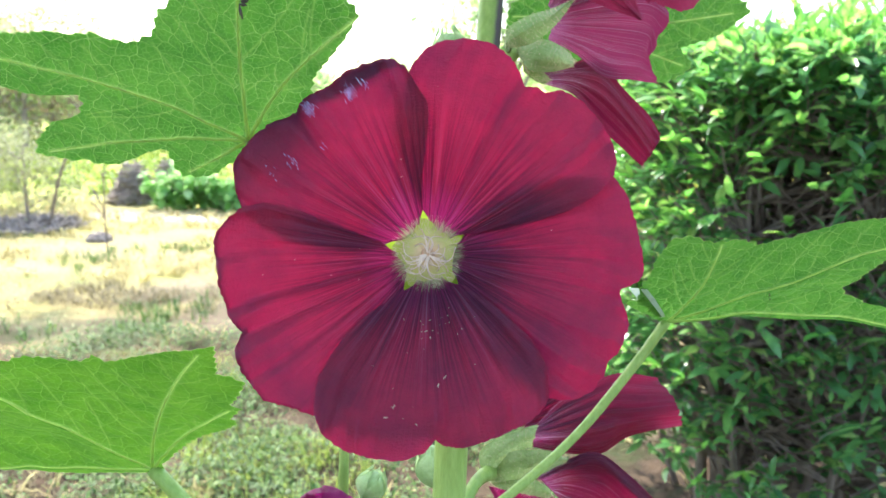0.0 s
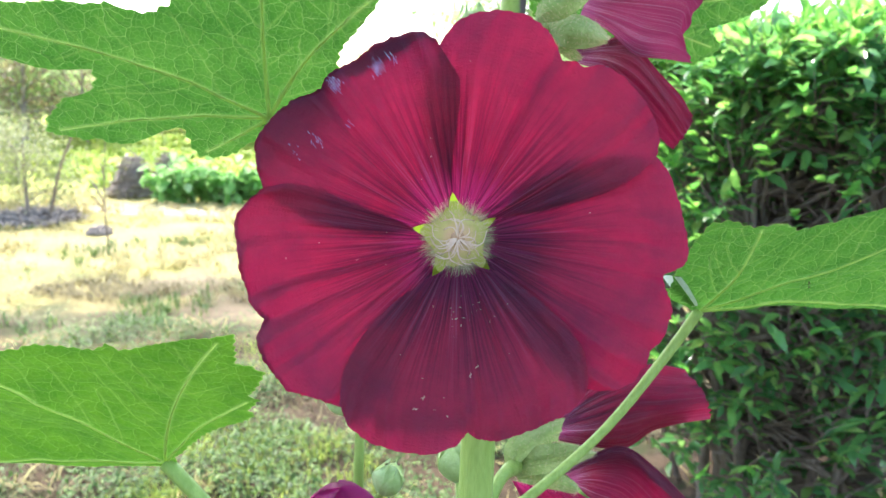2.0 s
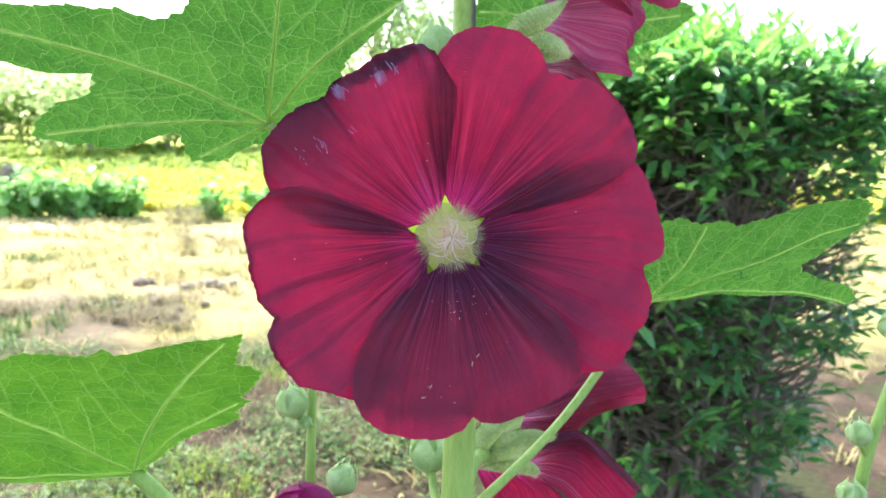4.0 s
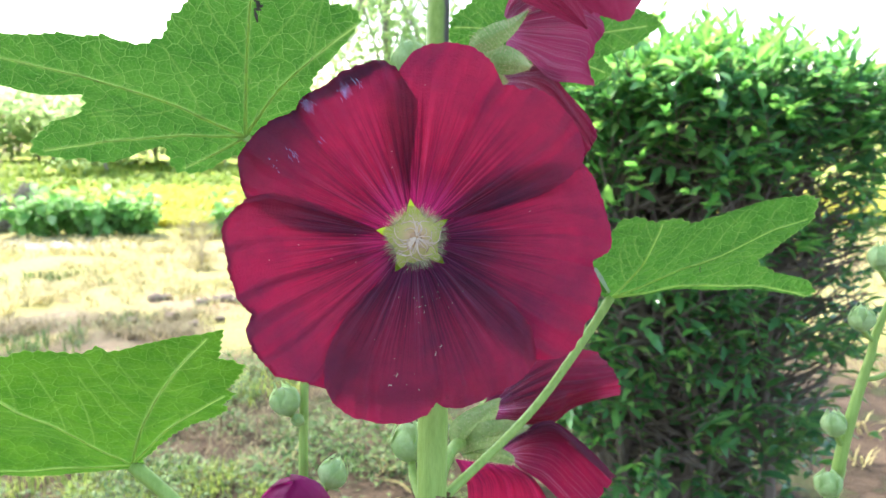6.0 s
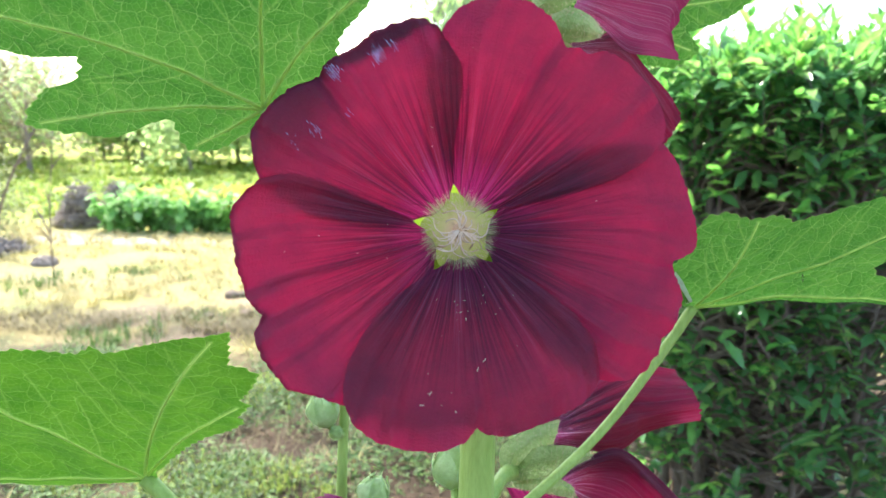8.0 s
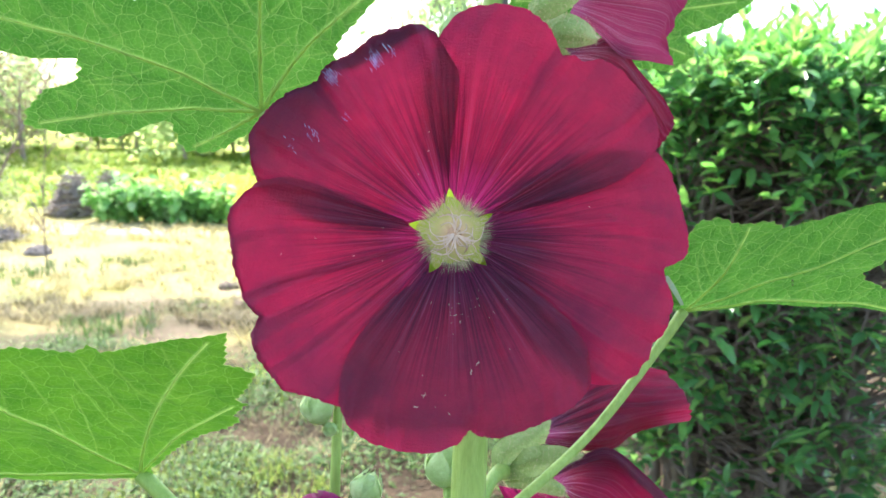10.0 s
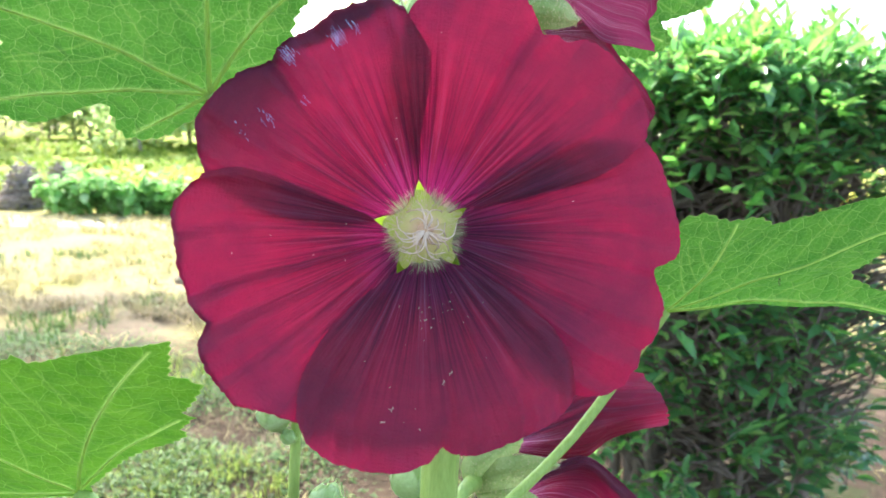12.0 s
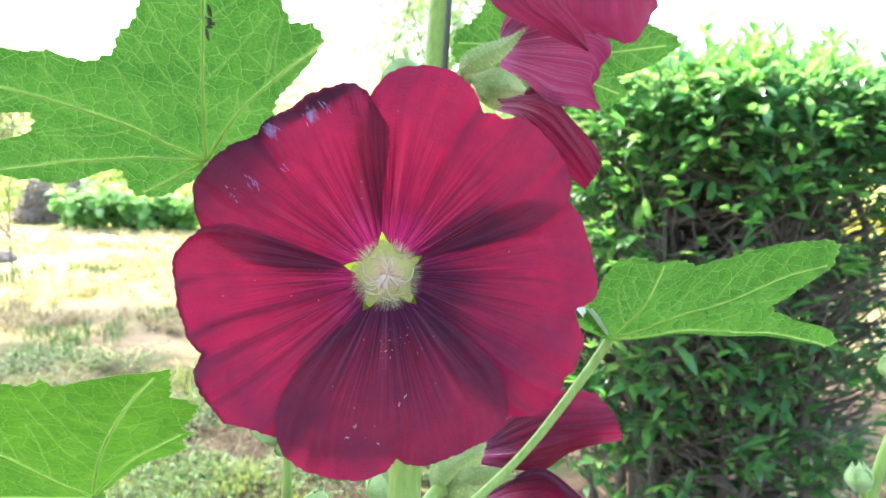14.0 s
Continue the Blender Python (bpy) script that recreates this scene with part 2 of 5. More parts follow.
STEM_SHADED = side_shaded_stem()
CALYX = plain("downy calyx", (0.215, 0.32, 0.085), (0.38, 0.465, 0.18), 130.0, 0.75, 0.9, 0.0011, 0.36, 0.18)
# whitened grey green: the shine of back-lit leaf edges is in the colour
LOBE_SHINE = plain("leaf edge with painted shine", (0.50, 0.60, 0.46), (0.66, 0.74, 0.62), 200.0, 0.5, 0.3, 0.0004, 0.4)
WOUND = plain("dried leaf wound", (0.030, 0.022, 0.018), (0.07, 0.05, 0.04), 400.0, 0.8, 0.4, 0.0003)
BUD = plain("downy bud", (0.40, 0.55, 0.20), (0.60, 0.72, 0.38), 150.0, 0.75, 0.5, 0.0006, 0.52, 0.26)
LIME = plain("sunlit sepal", (0.42, 0.60, 0.035), (0.55, 0.70, 0.07), 300.0, 0.6, 0.2, 0.0003, 0.6)
STYLE = plain("cream style", (0.80, 0.58, 0.42), (0.88, 0.74, 0.58), 400.0, 0.5, 0.2, 0.0002, 0.3)
GLINT = plain("painted petal glint", (0.27, 0.16, 0.33), (0.48, 0.38, 0.58), 500.0, 0.25, 0.2, 0.0002)
COLUMN = plain("tan column", (0.52, 0.31, 0.17), (0.68, 0.45, 0.27), 500.0, 0.7, 0.3, 0.0003)
POLLEN = plain("pollen", (0.52, 0.38, 0.26), (0.68, 0.54, 0.40), 500.0, 0.7, 0.2, 0.0002)
def throat_material():
    """Tan by the column, passing to yellow green towards the sepals."""
    m = Mat("soft throat")
    at = m.coords()
    dist = m.t.nodes.new("ShaderNodeVectorMath")
    dist.operation = "LENGTH"
    m.link(m.scaled(at, 125.0, 125.0, 0.0), dist.inputs[0])
    f = m.noise(at, 700.0, 5.0)
    wide = m.maths("ADD", dist.outputs["Value"], m.maths("MULTIPLY", m.maths("SUBTRACT", f, 0.5), 0.25))
    c = m.ramp(wide, (0.12, (0.80, 0.50, 0.31)), (0.45, (0.72, 0.55, 0.25)), (0.75, (0.58, 0.55, 0.16)), (1.0, (0.46, 0.50, 0.09)))
    return m.finish(c, 0.8, m.bump(f, 0.5, 0.0006), 0.3, c, 0.2, 0.03)


THROAT = throat_material()
HAIR = plain("throat down", (0.68, 0.52, 0.30), (0.82, 0.66, 0.48), 400.0, 0.7, 0.1, 0.0002, 0.4)
DRY = plain("withered leaf", (0.20, 0.13, 0.07), (0.36, 0.26, 0.15), 200.0, 0.8, 0.5, 0.0008, 0.3)
BARK = plain("hedge bark", (0.125, 0.095, 0.072), (0.24, 0.185, 0.14), 40.0, 0.85, 0.7, 0.004, 0.0, 0.0, (2, 2, 0.5))
TWIG = plain("grey dead wood", (0.19, 0.16, 0.14), (0.33, 0.28, 0.24), 30.0, 0.9, 0.6, 0.004)


def island_leaf(name, stops, rough=0.4, passing=0.35, spec=0.5):
    m = Mat(name)
    rnd = m.t.nodes.new("ShaderNodeNewGeometry").outputs["Random Per Island"]
    obj = m.t.nodes.new("ShaderNodeObjectInfo").outputs["Random"]
    fac = m.maths("FRACT", m.maths("ADD", rnd, obj))
    c = m.ramp(fac, *stops)
    g = m.noise(m.coords(), 35.0, 3.0)
    c = m.mix(m.maths("MULTIPLY", m.ramp(g, (0.4, (0, 0, 0)), (0.7, (1, 1, 1))), 0.35), c, (0.03, 0.07, 0.012))
    return m.finish(c, rough, m.bump(g, 0.25, 0.002), passing, c, spec)


HEDGE_LEAF = island_leaf("hedge leaf", [(0.0, (0.080, 0.23, 0.085)), (0.55, (0.15, 0.38, 0.110)), (0.86, (0.24, 0.49, 0.125)), (1.0, (0.40, 0.60, 0.17))], 0.24, 0.57, 0.9)
YOUNG_OR_LIT_LEAF = island_leaf("young hedge leaf, also for lit leaves", [(0.0, (0.12, 0.38, 0.065)), (0.6, (0.20, 0.50, 0.09)), (1.0, (0.36, 0.62, 0.13))], 0.32, 0.60)
# crop leaves lightened: the haze over the field is put into the colour
BEAN_LEAF = island_leaf("bean leaf", [(0.0, (0.17, 0.40, 0.09)), (0.7, (0.27, 0.52, 0.15)), (0.9, (0.34, 0.58, 0.20)), (1.0, (0.52, 0.68, 0.38))], 0.55, 0.55, 0.25)
WEED_LEAF = island_leaf("weed leaf", [(0.0, (0.028, 0.072, 0.013)), (0.6, (0.062, 0.140, 0.028)), (1.0, (0.16, 0.26, 0.060))], 0.55, 0.35, 0.3)
STRAW = island_leaf("dry grass", [(0.0, (0.26, 0.215, 0.10)), (0.6, (0.36, 0.315, 0.135)), (1.0, (0.43, 0.385, 0.17))], 0.7, 0.3, 0.2)
YELLOW_GRASS = island_leaf("yellow green grass", [(0.0, (0.46, 0.50, 0.10)), (0.5, (0.62, 0.60, 0.10)), (1.0, (0.74, 0.64, 0.11))], 0.6, 0.5, 0.2)
FRESH_GRASS = island_leaf("fresh grass", [(0.0, (0.17, 0.27, 0.05)), (0.6, (0.29, 0.39, 0.075)), (1.0, (0.42, 0.48, 0.11))], 0.6, 0.45, 0.2)
WITHERED = island_leaf("withered grass", [(0.0, (0.10, 0.082, 0.05)), (0.6, (0.18, 0.15, 0.085)), (1.0, (0.28, 0.24, 0.13))], 0.7, 0.3, 0.2)
# far foliage paler than its own green, to imitate haze
TREE_LEAF = island_leaf("tree leaf", [(0.0, (0.34, 0.50, 0.22)), (0.6, (0.48, 0.62, 0.28)), (1.0, (0.64, 0.70, 0.34))], 0.5, 0.74, 0.3)
SHRUB_LEAF = island_leaf("shrub leaf", [(0.0, (0.18, 0.205, 0.10)), (0.7, (0.28, 0.31, 0.145)), (1.0, (0.40, 0.42, 0.22))], 0.6, 0.5, 0.2)


DRY_SHRUB = island_leaf("withered shrub leaf", [(0.0, (0.20, 0.16, 0.09)), (0.7, (0.30, 0.26, 0.14)), (1.0, (0.38, 0.36, 0.18))], 0.7, 0.35, 0.2)


def ground_material():
    """Brown, weedy bed soil by the plants, darkened for the shade there; beyond it an open field of dry straw and pale
    earth.
    """
    m = Mat("field soil")
    at = m.coords()
    sep = m.t.nodes.new("ShaderNodeSeparateXYZ")
    m.link(at, sep.inputs[0])
    wide = m.noise(m.scaled(at, 0.5, 1.0, 1), 0.9, 6.0, 0.62)
    mid = m.noise(at, 3.1, 6.0, 0.65)
    fine = m.noise(at, 42.0, 5.0, 0.7)
    field = m.ramp(wide, (0.34, (0.28, 0.235, 0.13)), (0.44, (0.325, 0.28, 0.13)), (0.54, (0.345, 0.305, 0.115)), (0.64, (0.31, 0.31, 0.095)), (0.72, (0.25, 0.28, 0.08)))
    field = m.mix(m.maths("MULTIPLY", m.ramp(mid, (0.30, (1, 1, 1)), (0.44, (0, 0, 0))), 0.4), field, (0.27, 0.21, 0.14))
    # worn places of the field: x, y, half widths, colour
    for cx, cy, rx, ry, tone, most in ((-1.45, 4.2, 0.42, 0.32, (0.165, 0.13, 0.105), 0.85), (-1.06, 3.74, 0.30, 0.36, (0.18, 0.145, 0.115), 0.8), (-0.72, 4.5, 0.40, 0.20, (0.30, 0.20, 0.15), 0.8),
                                       (-1.75, 3.4, 0.55, 0.26, (0.12, 0.145, 0.075), 0.9), (-2.3, 4.4, 0.36, 0.26, (0.20, 0.235, 0.085), 0.8), (-2.6, 6.75, 0.95, 0.28, (0.42, 0.38, 0.29), 0.9),
                                       (-0.82, 3.97, 0.22, 0.16, (0.24, 0.18, 0.14), 0.7)):
        off = m.t.nodes.new("ShaderNodeVectorMath")
        off.operation = "ADD"
        m.link(at, off.inputs[0])
        off.inputs[1].default_value = (-cx, -cy, 0)
        far_off = m.t.nodes.new("ShaderNodeVectorMath")
        far_off.operation = "LENGTH"
        m.link(m.scaled(off.outputs[0], 1 / rx, 1 / ry, 0), far_off.inputs[0])
        d = m.maths("ADD", far_off.outputs["Value"], m.maths("MULTIPLY", m.maths("SUBTRACT", mid, 0.5), 2.2))
        field = m.mix(m.maths("MULTIPLY", m.ramp(m.maths("MULTIPLY", d, 0.5), (0.28, (1, 1, 1)), (0.62, (0, 0, 0))), most), field, tone)
    # brown and green tones of the bed, lowered to put its shade into the colour
    bed = m.ramp(mid, (0.30, (0.024, 0.034, 0.013)), (0.42, (0.034, 0.042, 0.017)), (0.48, (0.036, 0.026, 0.018)), (0.58, (0.070, 0.049, 0.033)), (0.70, (0.125, 0.090, 0.062)))
    edge = m.maths("ADD", sep.outputs[1], m.maths("MULTIPLY", m.maths("SUBTRACT", wide, 0.5), 3.0))
    edge = m.maths("ADD", edge, m.maths("MULTIPLY", m.maths("SUBTRACT", mid, 0.5), 1.5))
    c = m.mix(m.ramp(m.maths("MULTIPLY", edge, 0.1), (0.30, (0, 0, 0)), (0.42, (1, 1, 1))), bed, field)
    far = m.maths("ADD", sep.outputs[1], m.maths("MULTIPLY", m.maths("SUBTRACT", wide, 0.5), 2.0))
    pasture = m.ramp(mid, (0.35, (0.26, 0.34, 0.08)), (0.60, (0.42, 0.44, 0.10)))
    c = m.mix(m.ramp(m.maths("MULTIPLY", far, 0.1), (0.70, (0, 0, 0)), (0.80, (1, 1, 1))), c, pasture)
    c = m.mix(m.maths("MULTIPLY", m.ramp(fine, (0.35, (1, 1, 1)), (0.58, (0, 0, 0))), 0.4), c, (0.085, 0.062, 0.042))
    return m.finish(c, 0.95, m.bump(m.maths("ADD", fine, m.maths("MULTIPLY", mid, 2.0)), 0.8, 0.02), 0.0, None, 0.1)


SOIL = ground_material()
EARTH = plain("dry earth", (0.15, 0.11, 0.085), (0.26, 0.20, 0.155), 30.0, 0.95, 0.8, 0.008)


# ---- mesh helpers ----
def link_mesh(name, verts, faces, material, parent=None, label="", uvs=None, smooth=True, kind=""):
    me = bpy.data.meshes.new(name)
    me.from_pydata([tuple(v) for v in verts], [], faces)
    if uvs is not None:
        layer = me.uv_layers.new(name="UVMap")
        flat = np.array(uvs, dtype=np.float32)
        idx = np.empty(len(me.loops), dtype=np.int32)
        me.loops.foreach_get("vertex_index", idx)
        layer.data.foreach_set("uv", flat[idx].ravel())
    if smooth:
        me.polygons.foreach_set("use_smooth", np.ones(len(me.polygons), dtype=bool))
    me.materials.append(material)
    me.update()
    ob = new(name, me)
    if parent is not None:
        ob.parent = parent
    if label or kind:
        tagged(ob, label, kind=kind)
    return ob


def piece(name, at, parent, label, size=0.0022):
    """A small receptacle that carries the parts of a flower."""
    v, f = [], []
    for i in range(5):
        t = i / 4
        for k in range(10):
            a = 2 * math.pi * k / 10
            v.append((size * math.sin(math.pi * (0.08 + 0.84 * t)) * math.cos(a), size * math.sin(math.pi * (0.08 + 0.84 * t)) * math.sin(a), size * (t - 1.2)))
    f = grid_faces(5, 10, 0, True) + [tuple(range(10))[::-1], tuple(40 + k for k in range(10))]
    ob = link_mesh(name, v, f, CALYX, parent, label)
    ob.matrix_local = at
    return ob


def thing(name, label, category, group="", at=(0, 0, 0)):
    ob = new(name)
    ob.empty_display_size = 0.02
    ob.location = at
    return tagged(ob, label, category, group)


def grid_faces(nu, nv, start=0, wrap=False):
    out = []
    for i in range(nu - 1):
        for j in range(nv if wrap else nv - 1):
            a, b = start + i * nv + j, start + i * nv + (j + 1) % nv
            out.append((a, b, b + nv, a + nv))
    return out


def spline(points, n):
    """A smooth line passing the points, n samples (Catmull-Rom)."""
    p = np.array(points, dtype=float)
    p = np.vstack([2 * p[0] - p[1], p, 2 * p[-1] - p[-2]])
    out = []
    for s in np.linspace(0, len(points) - 1 - 1e-9, n):
        i, f = int(s), s - int(s)
        a, b, c, d = p[i], p[i + 1], p[i + 2], p[i + 3]
        out.append(0.5 * (2 * b + (c - a) * f + (2 * a - 5 * b + 4 * c - d) * f * f + (3 * b - a - 3 * c + d) * f ** 3))
    return np.array(out)


def tube_data(line, radii, sides=8, cap=True, start=0):
    line = np.array(line, dtype=float)
    n = len(line)
    radii = np.interp(np.linspace(0, 1, n), np.linspace(0, 1, len(radii)), radii)
    tang = np.gradient(line, axis=0)
    tang /= np.linalg.norm(tang, axis=1)[:, None] + 1e-12
    side = np.cross(tang[0], (0.31, 0.17, 0.93))
    if np.linalg.norm(side) < 1e-3:
        side = np.cross(tang[0], (1, 0, 0))
    verts = []
    for i in range(n):
        side = side - tang[i] * (side @ tang[i])
        side /= np.linalg.norm(side) + 1e-12
        up = np.cross(tang[i], side)
        for k in range(sides):
            a = 2 * math.pi * k / sides
            verts.append(line[i] + radii[i] * (math.cos(a) * side + math.sin(a) * up))
    faces = grid_faces(n, sides, start, True)
    if cap:
        faces.append(tuple(start + k for k in range(sides))[::-1])
        faces.append(tuple(start + (n - 1) * sides + k for k in range(sides)))
    return verts, faces


def tube(name, line, radii, material, parent=None, label="", sides=8):
    v, f = tube_data(line, radii, sides)
    return link_mesh(name, v, f, material, parent, label)


def ridge(name, line, radii, material, parent, high=0.5):
    """A low rounded ridge along a line in a leaf's plane, open underneath."""
    line = [Vector(p) for p in line]
    verts = []
    for i, p in enumerate(line):
        d = (line[min(i + 1, len(line) - 1)] - line[max(i - 1, 0)]).normalized()
        side = Vector((-d.y, d.x, 0)).normalized()
        r = np.interp(i / (len(line) - 1), np.linspace(0, 1, len(radii)), radii)
        for k in range(5):
            a = math.pi * k / 4
            verts.append(p + side * (r * math.cos(a)) + Vector((0, 0, r * high * math.sin(a))))
    return link_mesh(name, verts, grid_faces(len(line), 5), material, parent)


class Heap:
    """Gathers many small meshes for one object."""

    def __init__(self):
        self.v, self.f = [], []

    def add(self, verts, faces):
        k = len(self.v)
        self.v.extend(verts)
        self.f.extend(tuple(i + k for i in face) for face in faces)

    def tube(self, line, radii, sides=6):
        v, f = tube_data(line, radii, sides)
        self.add(v, f)

    def done(self, name, material, parent=None, label="", kind="", smooth=True):
        return link_mesh(name, self.v, self.f, material, parent, label, None, smooth, kind)


def smooth01(x):
    x = min(1.0, max(0.0, x))
    return x * x * (3 - 2 * x)


def wob(x, y, z):
    return noise.noise(Vector((x, y, z)))


def axes_from(axis, up=(0, 0, 1)):
    """A turn whose z is the axis and whose y is as near up as can be."""
    z = Vector(axis).normalized()
    x = Vector(up).cross(z).normalized()
    y = z.cross(x)
    return Matrix((x, y, z)).transposed()


# ---- ground ----
def ground():
    """One sheet, fine near the plant and coarse towards the horizon."""
    r = np.concatenate([np.linspace(0.0, 12, 70), np.geomspace(13, 2500, 28)])
    verts, faces = [], []
    na = 110
    for i, d in enumerate(r):
        for k in range(na):
            a = 2 * math.pi * k / na
            x, y = d * math.cos(a), d * math.sin(a)
            h = 0.0
            if d < 40:
                h = 0.035 * wob(x * 0.9, y * 0.9, 3) + 0.018 * wob(x * 3.1, y * 3.1, 7)
            verts.append((x, y + 2.0, h - 0.01))
    faces = grid_faces(len(r), na, 0, True)
    ob = link_mesh("ground", verts, faces, SOIL)
    return tagged(ob, "dry field soil with pale straw and patchy weeds", "ground", kind="structure")


ground()


PLANT = thing("hollyhock", "tall hollyhock in bloom with crimson flowers and lobed green leaves", "flowering plant")


# ---- hollyhock petals ----
def ovate(length, width, lift, n=9, m=7, fold=0.25, tip=1.3):
    """A pointed sepal from the origin along +x, z up."""
    verts = []
    for i in range(n):
        t = i / (n - 1)
        half = width / 2 * (math.sin(math.pi * min(1, 0.12 + 0.88 * t) ** 0.85)) ** 0.8 * (1 - t ** 6) + 1e-5
        for j in range(m):
            s = -1 + 2 * j / (m - 1)
            verts.append((length * t, half * s, lift(t) + fold * half * s * s))
    return verts, grid_faces(n, m)


def bowl(u):
    return 0.0215 * (1 - (1 - u) ** 1.7)


STATIONS = (0.0, 0.16, 0.245, 0.40, 0.55, 0.70, 0.85, 1.0)     # shares of the way from the throat to the corner of a petal
EDGES = [    # angle of the left and of the right edge at the stations
    ((80, 86, 99, 105, 106, 105, 102, 97), (40, 34, 21, 18, 17, 17, 19, 23)),
    ((12, 21, 37, 39, 36, 33, 28, 23), (-30, -36, -50, -53, -55, -55, -53, -50)),
    ((-62, -57, -41, -38, -38, -39.5, -43, -50), (-112, -114, -129, -135, -136, -134, -131, -126)),
    ((184, 177, 165, 163, 162, 161, 162, 166), (226, 226, 240, 242, 244, 244, 243, 240)),
    ((154, 155, 172, 176, 175, 174, 170, 166), (112, 108, 97, 95, 92, 90, 90, 94)),
    ((-66, -62, -57, -58, -59, -60, -60, -60), (-112, -114, -120, -122, -122, -123, -124, -125)),
]
RIMS = [     # reach of the rim from the left to the right corner, mm
    (44.9, 48.6, 51.4, 53.1, 54.0, 54.6, 55.0, 55.0, 55.1, 54.2, 53.0, 50.9, 48.3, 50.1, 50.0, 53.1, 54.0, 54.5, 54.5, 54.5, 54.4, 54.2, 53.5, 52.6, 50.7),
    (50.6, 51.2, 51.8, 52.2, 52.5, 52.8, 53.1, 53.6, 54.0, 54.3, 53.6, 48.7, 49.9, 51.8, 53.4, 53.7, 53.8, 53.3, 52.8, 53.6, 53.8, 53.3, 52.4, 49.9, 47.4),
    (47.1, 48.3, 48.9, 49.1, 49.1, 49.0, 49.1, 49.2, 49.3, 49.4, 49.4, 48.4, 46.6, 50.1, 51.2, 52.3, 52.7, 53.1, 53.4, 53.6, 53.5, 53.4, 52.6, 51.2, 49.1)]
RIMS += [
    (48.3, 50.7, 52.5, 53.8, 54.0, 53.3, 53.3, 53.3, 52.8, 52.4, 52.6, 52.0, 50.7, 54.0, 55.2, 55.3, 55.3, 55.3, 55.2, 53.6, 51.8, 50.9, 49.9, 49.3, 49.2),
    (48.3, 50.1, 51.9, 53.4, 53.9, 53.6, 53.2, 52.7, 51.9, 50.7, 49.5, 48.3, 49.9, 49.9, 49.5, 49.1, 49.5, 50.0, 50.2, 50.4, 50.5, 50.4, 49.7, 47.3, 42.3),
    (46.0, 47.4, 47.8, 48.0, 48.2, 48.0, 47.6, 45.5, 43.0, 43.4, 43.6, 43.8, 44.2, 46.0, 46.4, 46.8, 47.0, 46.6, 46.0, 45.0)]
LIFT = ((-1.0, 1.2), (-1.2, -1.2), (1.3, 1.3), (1.2, -1.2), (-1.2, 1.0), (-0.6, -0.6))      # how far the two edges stand off, mm
CREASES = (((-0.06, 1.6, 0.05), (0.30, 1.0, 0.10)), ((0.02, 1.2, 0.08), (-0.45, -0.8, 0.12)), ((-0.04, 2.2, 0.035), (-0.55, 0.9, 0.10), (0.50, 0.8, 0.10)),
           ((-0.22, 2.0, 0.06), (0.02, 1.6, 0.05), (-0.50, -1.0, 0.08)), ((-0.12, 2.0, 0.045), (0.12, 1.0, 0.05), (-0.62, -1.4, 0.07), (0.45, 0.9, 0.06)), ((0.0, 1.0, 0.1),))   # place across, depth in mm, width
ROLLED = {4: (0.2, 1.2, 1.6, 1.2, 2.2, 2.0, 2.2, 3.4, 4.2, 3.6, 1.2, 0.2), 3: (0.2, 0.8, 1.2, 0.4, 1.6, 1.0, 0.6, 0.3, 0.2)}   # rim folded back, mm


